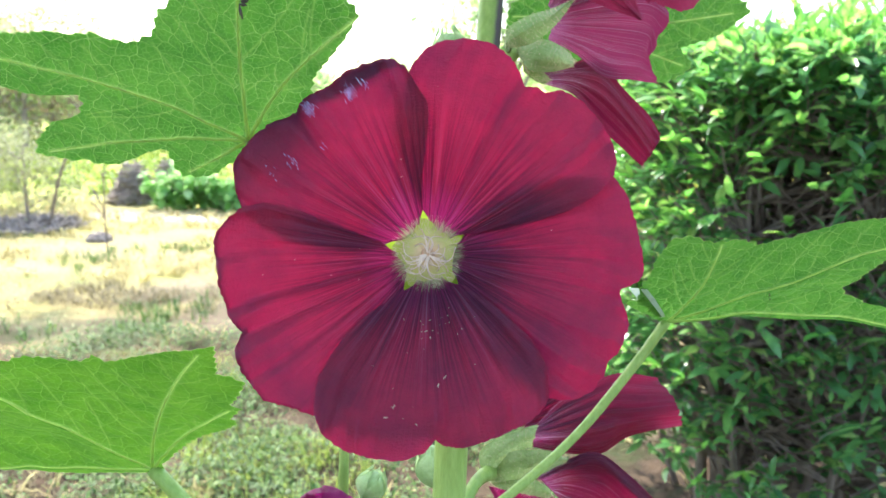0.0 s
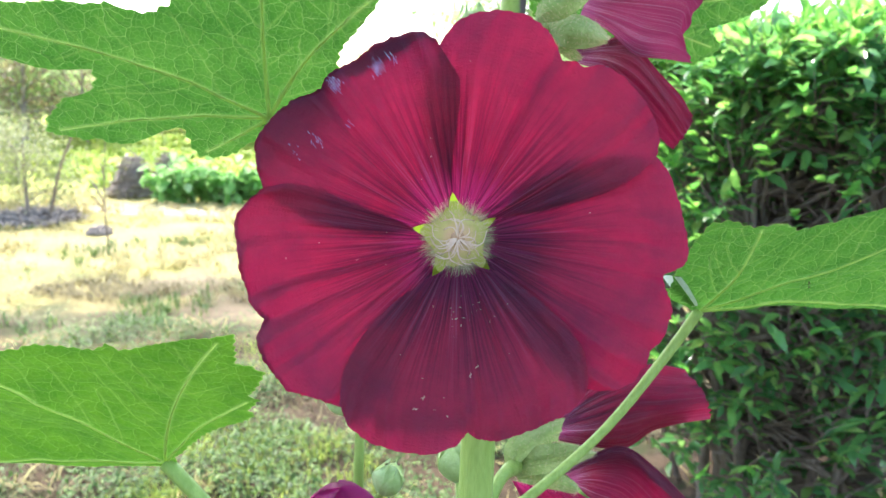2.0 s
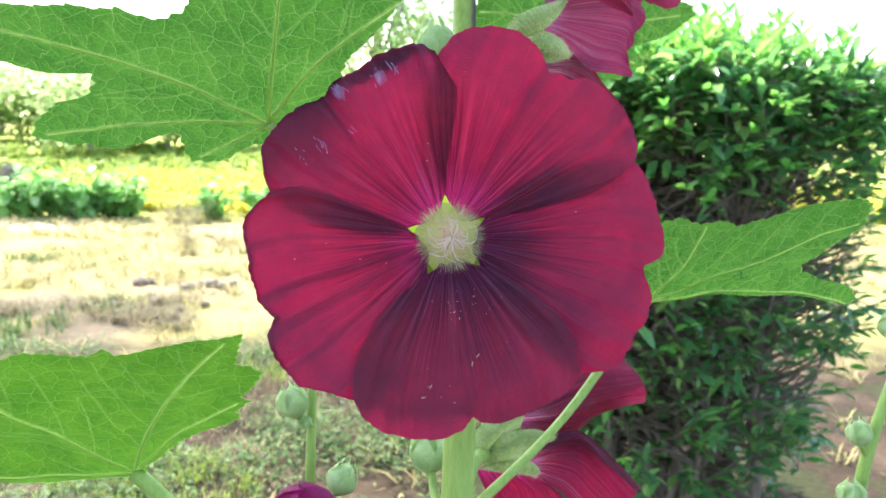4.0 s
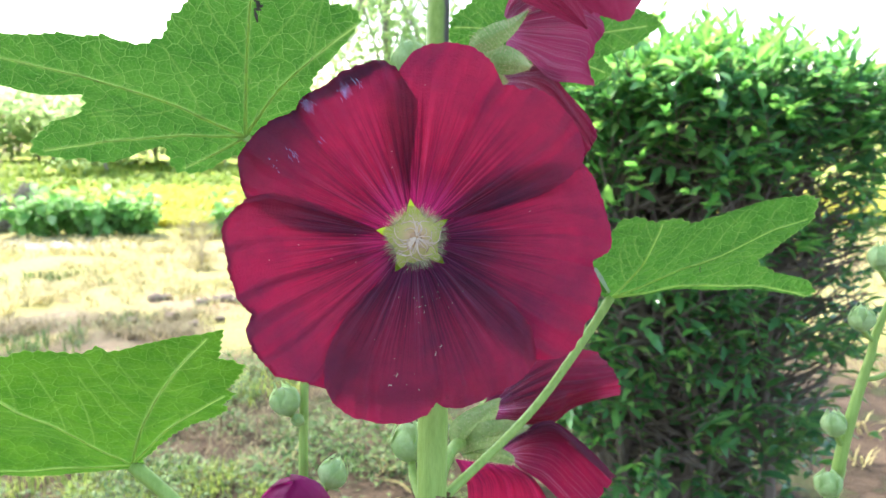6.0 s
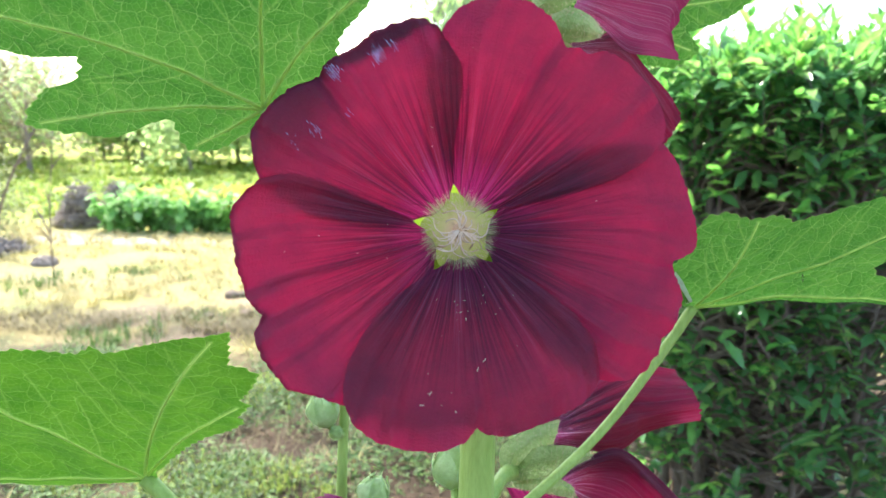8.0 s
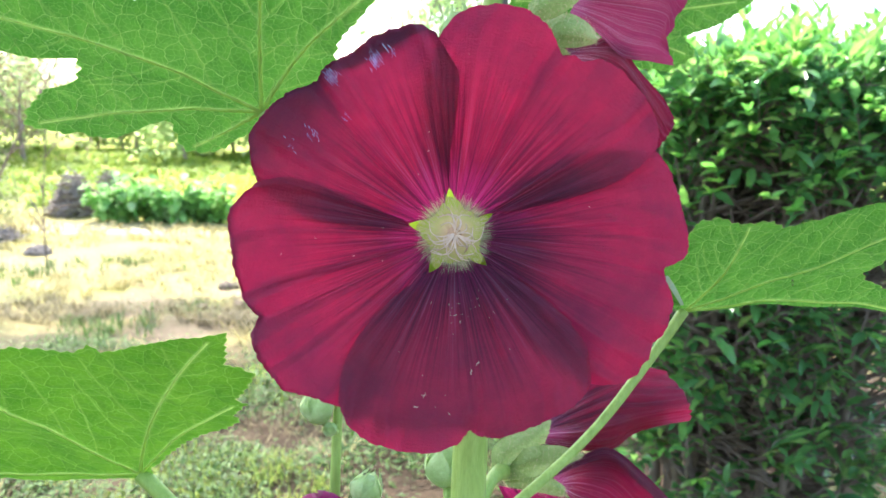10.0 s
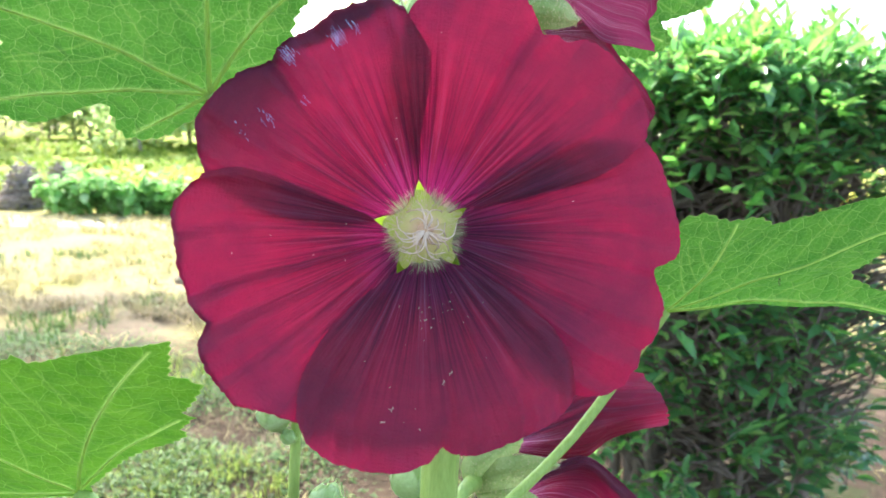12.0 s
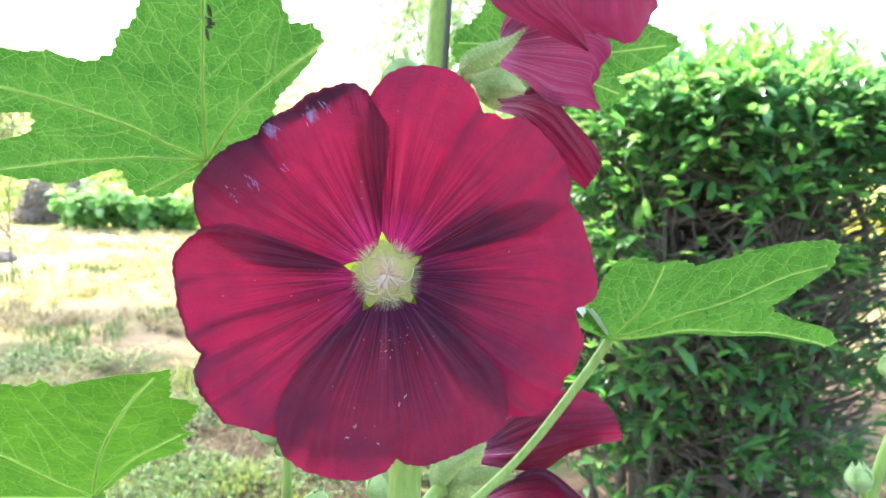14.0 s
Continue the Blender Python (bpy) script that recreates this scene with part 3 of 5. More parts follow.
def open_petal(k, nu=56, nv=120):
    """Petal k of the open flower: a shallow bowl with pleats, whose edges overlap the next petals; the sixth lies behind the lowest."""
    seed = k + 1.0
    rim = np.array(RIMS[k])
    calm = np.convolve(np.pad(rim, 4, "edge"), np.ones(9) / 9, "valid")
    knots = np.linspace(-1, 1, len(rim))
    rolled = ROLLED.get(k)
    extra = 10 if rolled else 0
    verts, uvs = [], []
    for i in range(nu + extra):
        u = min(1.0, 0.03 + 0.97 * i / (nu - 1))
        left, right = (np.interp(u, STATIONS, e) for e in EDGES[k])
        for j in range(nv):
            v = -1 + 2 * j / (nv - 1)
            r = 0.001 * (u * np.interp(v, knots, calm) + u ** 7 * (np.interp(v, knots, rim) - np.interp(v, knots, calm)))
            r += u ** 9 * (0.0004 * wob(v * 11 + seed * 3.7, seed, 1) + 0.0004 * wob(v * 26, seed * 1.3, 4) + 0.00025 * wob(v * 60, seed, 8))
            a = radians((left + right) / 2 + (right - left) / 2 * v)
            z = bowl(min(1.0, r / 0.0535)) - (0.0032 * min(1.0, 3 * u) if k == 5 else 0.0)
            for place, deep, wide in CREASES[k]:
                z -= 0.00068 * deep * u * (1.1 - 0.4 * u) * math.exp(-((v - place - 0.03 * math.sin(3 * u + seed)) / wide) ** 2)
            edge = max(0.0, (abs(v) - 0.45) / 0.55)
            z += LIFT[k][0 if v < 0 else 1] * 0.001 * edge * min(1.0, u * 1.6) ** 0.6
            z += 0.0012 * u * (1 - 0.5 * u) * (1 - 0.6 * smooth01((u - 0.5) / 0.4)) * (0.6 * math.sin(v * 21 + seed) + 0.35 * math.sin(v * 47 + 2 * seed) + 1.4 * wob(v * 7 + seed, u * 0.8, seed))
            z += 0.0016 * smooth01((u - 0.62) / 0.38) * (wob(v * 4.3 + seed * 5.1, u * 2.2, seed * 2.0) + 0.5 * wob(v * 10.0 + seed, u * 3.0, seed * 3.0))
            if i >= nu:
                back = (i - nu + 1) / extra
                wide = 0.001 * np.interp(v, np.linspace(-1, 1, len(rolled)), rolled)
                r -= wide * (1 - abs(2 * back - 1) * (0.85 if back > 0.5 else 1.0))
                z -= 0.0003 + 0.0009 * back + 0.22 * wide * math.sin(back * math.pi)
            x, y = r * math.cos(a), r * math.sin(a)
            z -= -0.08 * x + 0.04 * y
            near = 1 - (z - 0.0215) * 5.0
            verts.append((x * near + 0.018 * z, y * near + 0.006 * z, z))
            uvs.append(((a - radians(EDGES[k][0][4])) / radians(EDGES[k][1][4] - EDGES[k][0][4]), r / 0.055))
    return verts, grid_faces(nu + extra, nv), uvs


def main_flower():
    """The open flower, its face turned to the path."""
    at = Matrix.Translation((-0.00337, 0.1930, 1.04423)) @ Matrix(((0.99958, -0.02783, 0.00851), (0.01366, 0.19051, -0.98159), (0.0257, 0.98129, 0.19081))).to_4x4()
    top = piece("flower", at, PLANT, "wide open crimson flower with dark overlaps and pale throat", 0.004)
    faces_of = []
    for k in range(6):
        v, f, uv = open_petal(k)
        link_mesh("petal", v, f, PETAL if k < 5 else PETAL_PALE, top, "", uv)
        faces_of.append(v)
    for a in (97, 27, -46, -124, 166):
        v, f = ovate(0.0121, 0.0112, lambda t: -0.003 + 0.0075 * t)
        turn = Matrix.Rotation(radians(a), 3, "Z")
        link_mesh("sepal", [turn @ Vector(p) for p in v], f, LIME, top, "lime green sepal tip")
    # unseen sepals added behind the right and lower petals to darken their feet
    for a, reach in ((-4, 0.030), (-30, 0.030), (-62, 0.021), (-90, 0.019), (-118, 0.021)):
        v, f = ovate(reach, 0.0170, lambda t: bowl(t * reach * 17) - 0.0040)
        turn = Matrix.Rotation(radians(a), 3, "Z")
        link_mesh("sepal", [turn @ Vector(p) for p in v], f, CALYX, top, "hidden downy sepal added to shade the petals")
    cup = []
    for i in range(6):
        t = i / 5
        for k in range(20):
            a = 2 * math.pi * k / 20
            cup.append((0.009 * t * math.cos(a), 0.009 * t * math.sin(a), bowl(0.16 * t) - 0.0042))
    link_mesh("calyx", cup, grid_faces(6, 20, 0, True), CALYX, top, "downy green calyx cup")
    col = tube("column", [(0, 0, -0.001), (0, 0, 0.004), (0, 0, 0.009)], (0.0034, 0.0022, 0.0014), COLUMN, top, "tan stamen column", 12)
    dome = []
    for i in range(9):
        t = i / 8
        for k in range(50):
            a = 2 * math.pi * k / 50
            r = t * (0.0070 + 0.0030 * abs(math.cos(2.5 * (a - radians(97)))) ** 3) * (1 + 0.06 * wob(a * 4, t * 3, 8))
            dome.append((r * math.cos(a), r * math.sin(a), 0.0058 - 0.0010 * t * t + 0.0004 * wob(a * 3, t * 5, 2)))
    link_mesh("throat", dome, grid_faces(9, 50, 0, True), THROAT, top, "soft pale green throat")
    rng = random.Random(5)
    for k in range(34):
        a = rng.uniform(0, 2 * math.pi)
        if rng.random() < 0.4:
            a = rng.uniform(3.4, 5.9)
        reach = rng.uniform(0.0036, 0.0082)
        bend = rng.choice((-1, 1)) * rng.uniform(0.1, 0.9)
        pts = []
        for q in range(6):
            t = q / 5
            b = a + bend * t ** 3
            rr = reach * (t ** 0.8) * (1 - 0.15 * max(0, t - 0.7))
            pts.append((rr * math.cos(b), rr * math.sin(b), 0.0085 + 0.0022 * math.sin(t * 2.6) - 0.0022 * t * t))
        tube("style", spline(pts, 10), (0.00017, 0.00015, 0.00013), STYLE, top, "", 5)
    down = Heap()
    for k in range(900):
        a = rng.uniform(0, 2 * math.pi)
        r0 = rng.uniform(0.0050, 0.0092)
        between = abs(math.sin(2.5 * (a - radians(97))))          # longest on the feet of the petals
        L = rng.uniform(0.0006, 0.0022) + 0.0022 * between * rng.random() ** 2
        d = Vector((math.cos(a + rng.uniform(-.4, .4)), math.sin(a + rng.uniform(-.4, .4)), rng.uniform(0.2, 0.9))).normalized()
        p = Vector((r0 * math.cos(a), r0 * math.sin(a), 0.0044 + 0.16 * r0))
        w = d.cross(Vector((0.2, 0.3, 1))).normalized() * 0.00004
        down.add([p - w, p + w, p + d * L], [(0, 1, 2)])
    down.done("throat_down", HAIR, top, "pale down in the throat", "stuff", False)
    specks = Heap()

    def on_petal(which, u, v):
        return Vector(faces_of[which][min(55, int(56 * u)) * 120 + int(119 * (v + 1) / 2)]) + Vector((0, 0, 0.0003))

    for k in range(46):
        which = 2 if k < 34 else rng.choice((0, 1, 3, 4))
        u, v = (rng.uniform(0.26, 0.42), rng.uniform(-0.35, 0.25)) if k < 18 else (rng.uniform(0.3, 0.95), rng.uniform(-0.7, 0.7))
        p = on_petal(which, u, v)
        big = rng.uniform(0.00007, 0.00015) * (1.4 if k < 6 else 1.0)
        b = rng.uniform(0, math.pi)
        d = Vector((math.cos(b), math.sin(b), 0)) * big * rng.uniform(1.0, 2.4)
        specks.tube([p - d, p + Vector((0, 0, big * 0.5)), p + d], (big * 0.3, big * 0.7, big * 0.3), 5)
    for u, v, turn_by in ((0.62, -0.08, 70), (0.74, 0.36, 80), (0.80, 0.40, 20), (0.66, -0.02, 95)):   # curled threads of pollen
        p = on_petal(2, u, v)
        d = Vector((math.cos(radians(turn_by)), math.sin(radians(turn_by)), 0)) * 0.0006
        e = Vector((-d.y, d.x, 0)) * 0.35
        specks.tube(spline([p - d, p - d * 0.3 + e, p + d * 0.3 - e, p + d], 9), (0.00005, 0.00012, 0.00005), 5)
    specks.done("pollen_grains", POLLEN, top, "cream pollen grains on the petals", "stuff")
    glints = Heap()          # pale strokes that imitate sky glints on the upper left petal
    for u, v, count, wide in ((0.79, -0.36, 14, 0.0022), (0.74, -0.08, 5, 0.0022), (0.94, 0.02, 44, 0.0022), (0.89, 0.36, 30, 0.0036), (0.90, 0.50, 8, 0.0026), (0.83, -0.55, 6, 0.0014)):
        for k in range(count):
            p = on_petal(4, min(0.97, u + rng.gauss(0, 0.018)), v + rng.gauss(0, 0.022))
            d = Vector((math.cos(2.2 + rng.gauss(0, 0.3)), math.sin(2.2 + rng.gauss(0, 0.3)), 0)) * rng.uniform(0.12, 0.42) * wide
            glints.tube([p - d, p + Vector((rng.uniform(-1, 1), rng.uniform(-1, 1), 0)) * 0.0001, p + d], (0.00004, rng.uniform(0.00006, 0.00016), 0.00003), 4)
    glints.done("petal_scars", GLINT, top, "silvery glints painted on the petal", "stuff")


main_flower()


# ---- hollyhock leaves ----
def leaf_blade(label, base, slope, outline, veins, seed, bend=(0.0, 0.0, 0.0), sag=0.0, material=None, tooth=0.0011, step=0.0034, middle=(0.0, 0.0)):
    """A lobed leaf in a plane that leans towards -y by slope. outline: angle and reach in mm of its lobes and notches;
    veins: the angle at which a main vein leaves, the angle and reach of its end. bend: curvature in x, along the plane, and across."""
    up = Vector((0, -slope, 1)).normalized()
    turn = Matrix((Vector((1, 0, 0)), up, Vector((1, 0, 0)).cross(up))).transposed()
    ang = [radians(a) for a, _ in outline]
    rad = [r * 0.001 for _, r in outline]
    corner = np.array([(r * math.cos(a), r * math.sin(a)) for a, r in zip(ang, rad)])
    if outline[0][0] > outline[-1][0]:
        corner = corner[::-1]
    order = np.argsort(ang)
    ang, rad = np.array(ang)[order], np.array(rad)[order]
    n, rings = 900, 92
    closed = np.vstack([corner, corner[:1]])
    along = np.r_[0, np.cumsum(np.linalg.norm(np.diff(closed, axis=0), axis=1))]
    at = np.linspace(0, along[-1], n, endpoint=False)
    pts = np.c_[np.interp(at, along, closed[:, 0]), np.interp(at, along, closed[:, 1])]
    for turn_round in range(2):
        pts = 0.25 * np.roll(pts, 1, 0) + 0.5 * pts + 0.25 * np.roll(pts, -1, 0)
    middle = np.array(middle) * 0.001
    spoke = pts - middle
    reach = np.linalg.norm(spoke, axis=1)
    spoke = spoke / (reach[:, None] + 1e-9)
    size_here = np.linalg.norm(pts, axis=1)
    run = np.r_[0, np.cumsum(np.linalg.norm(np.diff(pts, axis=0), axis=1))]
    dirs = [radians(v[1]) for v in veins]

    def height(x, y):
        r, a = math.hypot(x, y), math.atan2(y, x)
        near = min(abs((a - d + math.pi) % (2 * math.pi) - math.pi) for d in dirs)
        z = bend[0] * x * x + bend[1] * y * y + bend[2] * x * y
        z -= 0.10 * r * min(near, 0.45)
        return z + 0.0016 * wob(x * 60 + seed, y * 60, seed) * min(1, r / 0.02) + 0.0003 * wob(x * 190, y * 190, seed)

    droop = lambda x: sag * (max(0.0, x) / 0.079) ** 3
    verts, uvs = [], []
    for i in range(rings + 1):
        u = i / rings
        for j in range(n):
            r = reach[j] * u
            if u > 0.8:
                bite = abs(((run[j] / step + 0.35 * wob(run[j] * 90, seed, 2)) % 1.0) - 0.5) * 2
                r += (u - 0.8) / 0.2 * min(1, size_here[j] / 0.02) * (tooth * (bite - 0.5) + 0.0009 * wob(run[j] * 160, seed, 5))
            x, y = middle[0] + r * spoke[j, 0], middle[1] + r * spoke[j, 1]
            z = height(x, y)
            verts.append((x, y - droop(x), z))
            uvs.append((x / 0.1 + seed, y / 0.1))
    top = link_mesh("leaf", verts, grid_faces(rings + 1, n, 0, True), material or LEAF_UNDER, PLANT, label, uvs)
    top.matrix_local = Matrix.Translation(base) @ turn.to_4x4()
    rim = lambda a: np.interp((a - ang[0]) % (2 * math.pi) + ang[0], np.r_[ang, ang[0] + 2 * math.pi], np.r_[rad, rad[0]])
    rng = random.Random(int(seed * 10))

    def lay(line):
        return [(x, y - droop(x), height(x, y) + 0.00025) for x, y in line]

    marks = []
    for a0, a1, far in veins:
        far *= 0.001
        line = []
        for q in range(14):
            t = q / 13
            a = radians(a0 + (a1 - a0) * t)
            line.append((far * t * math.cos(a), far * t * math.sin(a)))
        ridge("rib", lay(line), (0.0006, 0.0004, 0.00024, 0.0001), VEIN, top)
        marks.append((line, 0.00050, 0.9))
        for t in (0.24, 0.42, 0.60, 0.77):
            for side in (-1, 1):
                tt = t + rng.uniform(-0.05, 0.05)
                q = int(tt * 13)
                p, nxt = np.array(line[q]), np.array(line[min(13, q + 1)])
                d = (nxt - p) / (np.linalg.norm(nxt - p) + 1e-9)
                turn_by = radians(side * rng.uniform(40, 56))
                L = far * rng.uniform(0.42, 0.60) * (1 - 0.5 * tt)
                own = math.atan2(line[-1][1], line[-1][0])
                branch = []
                for w in range(13):
                    s = w / 12
                    b = turn_by * (1 - 0.45 * s)
                    e = np.array((d[0] * math.cos(b) - d[1] * math.sin(b), d[0] * math.sin(b) + d[1] * math.cos(b)))
                    p = p + e * L / 12 if w else p
                    a = math.atan2(p[1], p[0])
                    gap = lambda c: abs((a - c + math.pi) % (2 * math.pi) - math.pi)
                    if math.hypot(*p) > rim(a) * 0.97 or any(gap(c) < gap(own) for c in dirs if abs(c - own) > 0.05):
                        break
                    branch.append(tuple(p))
                if len(branch) > 4:
                    marks.append((branch, 0.00026, 0.34))
    flat = np.array([(v[0], v[1] + droop(v[0])) for v in verts])
    vein = np.zeros(len(flat))
    # outermost ring painted pale for the light that the hairy edge catches
    vein[-n:] = 0.75
    for line, wide, most in marks:
        line = np.array(line)
        for a, b in zip(line[:-1], line[1:]):
            d = b - a
            t = np.clip(((flat - a) @ d) / (d @ d + 1e-12), 0, 1)
            off = np.linalg.norm(flat - (a + t[:, None] * d), axis=1)
            vein = np.maximum(vein, most * np.exp(-(off / wide) ** 2))
    layer = top.data.attributes.new("vein", "FLOAT", "POINT")
    layer.data.foreach_set("value", vein.astype(np.float32))
    return top


leaf_blade("broad lobed green hollyhock leaf with toothed edge seen from below", (-0.0526, 0.192, 1.0744), 0.75,
           [(244, 8), (230, 13), (229, 17), (221.7, 21.3), (213.6, 24.8), (205, 24.6), (196, 24.2), (188.5, 23.5), (189, 26), (190.5, 30), (193.2, 33.8), (196, 40.5), (193.3, 45.6), (190.6, 48.2), (191.2, 51.5), (188.7, 57.8),
            (187.2, 61), (183, 59.2), (177.2, 53.8), (175.4, 52), (175.2, 50), (172.6, 45.5), (167, 43.8), (163, 44.6), (165.6, 53.4), (165.6, 60), (165, 74), (160, 88), (154, 72), (150, 63), (143.6, 54.4), (141.5, 50), (136.9, 46), (136, 42.6), (131.4, 37.9), (126, 36.9),
            (120, 36.5), (113, 40.5), (107, 41.5), (97, 53), (90, 66), (82, 70), (73, 62), (66, 53), (60, 49), (55, 52), (50, 51), (48, 40), (47, 30),
            (42, 25), (36, 22), (20, 18), (0, 14), (-40, 9), (-80, 7), (-110, 8)],
           [(149, 160, 84), (86, 83, 68), (62, 50, 49), (177, 187, 57), (215, 213, 22)], 1.3, middle=(-3.6, 11.8))
leaf_blade("light green lobed hollyhock leaf with folded edge on a stout stalk", (-0.098, 0.231, 0.958), 0.9,
           [(221, 6), (197, 28), (187, 45), (182, 62), (172, 72), (160, 84), (150, 92), (140, 88), (130, 82), (122, 80), (115, 77.5),
            (103, 75), (98, 71.6), (91, 71), (88.5, 72.5), (87, 75.8), (85, 73.2), (81, 75.8), (76, 81.2), (71, 89), (67, 93.7), (65, 94.5), (63.4, 86), (62, 79.5), (59, 80.2),
            (56, 80.5), (55, 70.6), (54, 64.5), (51, 64.5), (50, 55.4), (46.3, 53.5), (45, 46), (48, 38.4), (51, 29), (50, 18), (45, 6), (0, 4), (-60, 4), (-110, 4)],
           [(117, 124, 82), (77, 67, 90), (178, 182, 58), (62, 53, 60)], 2.6, material=LEAF_SOFT, middle=(-10, 45))
leaf_blade("narrow two-lobed green hollyhock leaf with pale edge", (0.0754, 0.2332, 1.0154), 0.85,
           [(-20, 1.5), (4, 4), (8.2, 79.8), (11.5, 83.7), (14.3, 80.2), (16.2, 72), (17.5, 63.6), (21.1, 57.3), (23.9, 56.8), (26.8, 60.8), (31.9, 67.6),
            (35.8, 72), (40.4, 79), (45, 82.3), (48, 80), (50.5, 72), (54, 61.5), (58, 52), (61, 48.8), (67, 44), (75, 44.7), (84, 42), (93, 44),
            (100, 42.5), (107, 34), (116, 24), (125, 21), (131, 18), (138, 16), (144, 18.5), (150, 17), (154, 11), (160, 4), (180, 2.5)],
           [(66, 80, 41), (34, 41, 76), (14, 9, 80)], 4.1, (0.0, 0.0, 0.0), 0.0137)


# ---- stem and stalks ----
def stem():
    top = PLANT
    line = spline([(0.0, 0.16, -0.02), (0.002, 0.18, 0.5), (0.0045, 0.2005, 0.9715), (0.0095, 0.238, 1.045), (0.0152, 0.284, 1.118), (0.024, 0.34, 1.26), (0.03, 0.38, 1.42)], 61)
    tube("stalk", line[:31], (0.0058, 0.0052, 0.0047), STEM, top, "", 16)
    tube("stalk", line[30:], (0.0047, 0.0045, 0.0042, 0.0038), STEM_SHADED, top, "green stem with brown shade painted on one side", 16)
    tube("leaf_stalk", spline([(0.0075, 0.201, 0.954), (0.0163, 0.205, 0.9597), (0.0327, 0.213, 0.9704), (0.0488, 0.2215, 0.9832), (0.0672, 0.231, 1.0035), (0.0754, 0.2332, 1.0154)], 24), (0.0018, 0.0015, 0.0018), STEM, top, "", 10)
    tube("leaf_stalk", spline([(0.002, 0.195, 0.89), (-0.03, 0.208, 0.908), (-0.07, 0.222, 0.935), (-0.098, 0.231, 0.958)], 24), (0.003, 0.0023, 0.0027), STEM, top, "", 10)
    tube("leaf_stalk", spline([(0.008, 0.232, 1.03), (-0.02, 0.215, 1.045), (-0.0526, 0.192, 1.0744)], 20), (0.0025, 0.0018, 0.0015), STEM, top, "", 10)
    tube("flower_stalk", spline([(0.008, 0.228, 1.028), (0.004, 0.222, 1.036), (-0.003, 0.200, 1.042)], 12), (0.0022, 0.002, 0.0035), STEM, top, "", 10)
    tube("flower_stalk", spline([(0.0125, 0.262, 1.085), (0.014, 0.240, 1.088), (0.019, 0.221, 1.101)], 12), (0.0022, 0.002, 0.003), STEM, top, "", 10)
    tube("flower_stalk", spline([(0.006, 0.205, 0.955), (0.013, 0.217, 0.9635), (0.0197, 0.2306, 0.9615)], 12), (0.0026, 0.002, 0.003), STEM, top, "", 10)


def dry_stipule(at, seed):
    """A withered scrap of leaf at a joint of the stem."""
    rng = random.Random(seed)
    heap = Heap()
    for k in range(7):
        a = rng.uniform(0, 2 * math.pi)
        d = Vector((math.cos(a), -0.5 + 0.5 * math.sin(a), rng.uniform(-0.9, 0.4))).normalized()
        side = d.cross(Vector((rng.uniform(-1, 1), 1, rng.uniform(-1, 1)))).normalized()
        v = []
        for i in range(6):
            t = i / 5
            p = Vector(at) + d * 0.010 * t + Vector((0, 0, 0.003 * math.sin(t * 5 + k)))
            for q in (-1, 0, 1):
                v.append(p + side * q * 0.0022 * math.sin(math.pi * (0.1 + 0.85 * t)) + d.cross(side) * 0.001 * abs(q))
        heap.add(v, grid_faces(6, 3))
    heap.done("stipule", DRY, PLANT, "withered brown stipule")


stem()
dry_stipule((0.010, 0.2005, 0.9545), 3)


# Control nets of the petals and sepals seen from the side: rows from the foot to the rim, mm from the flower's base
LOW_A = [((16, 8.4, 13.2), (14.8, 4.4, 12.3), (13.7, 1.4, 10.7), (14.5, 10.4, 3)),
    ((26.5, 15.4, 20.8), (26.8, 11.4, 14.9), (25.9, 8.4, 9.3), (28.8, 17.4, -2.2)),
    ((44.9, 24.4, 26.2), (43.2, 20.4, 17.5), (41.4, 17.4, 9.1), (42.2, 26.4, -5.8)),
    ((59.8, 30.4, 23.3), (56.9, 26.4, 15.9), (51.4, 23.4, 8.3), (54.1, 32.4, -1.3)),
    ((63.8, 34.4, 20.7), (68.9, 30.4, 15.2), (70.8, 27.4, 10.3), (75.2, 36.4, 1.6))]
LOW_B = [((16, 1.4, -5.1), (16.3, 5.4, -6.2), (19.4, 9.4, -10.7), (22.5, 11.4, -14.7)),
    ((26.3, 4.4, -1.6), (26.7, 8.4, -1.2), (28.9, 12.4, -9.6), (26.9, 14.4, -20)),
    ((36.8, 7.4, -0.9), (37.8, 11.4, 0.4), (40.9, 15.4, -12.6), (35.7, 17.4, -26.8)),
    ((47.6, 10.4, -10.5), (50.1, 14.4, -8.8), (51.6, 18.4, -23.4), (47, 20.4, -39)),
    ((64.1, 12.4, -25.6), (67.2, 16.4, -26.1), (62.9, 20.4, -36.2), (56.1, 22.4, -47.8))]
LOW_C = [((-0.9, 8.4, -11.7), (10.4, 8.4, -13.9), (21.7, 8.4, -15.1)),
    ((4.5, 11.4, -24.2), (17.8, 11.4, -23.4), (32.2, 11.4, -23.7)),
    ((5.4, 14.4, -38), (19.8, 14.4, -36.2), (39.3, 14.4, -36.7)),
    ((6.1, 16.4, -53.7), (20.8, 16.4, -53), (44.5, 16.4, -50.5))]
LOW_S1 = [((-3.6, 1.4, -4.2), (-2.9, -2.6, -2.7), (-1.3, -0.6, -3.8)),
    ((-4.9, -2.6, 6.5), (-0.6, -6.6, 6.2), (2.4, -4.6, 2.6)),
    ((1.7, -1.6, 11.5), (4.7, -5.6, 10.3), (7.7, -3.6, 6.2)),
    ((11.9, 1.4, 14.4), (10.4, -2.6, 12.3), (10.9, -0.6, 7.3)),
    ((15, 3.4, 14.3), (13.6, -0.6, 11.9), (12.9, 1.4, 6.5))]
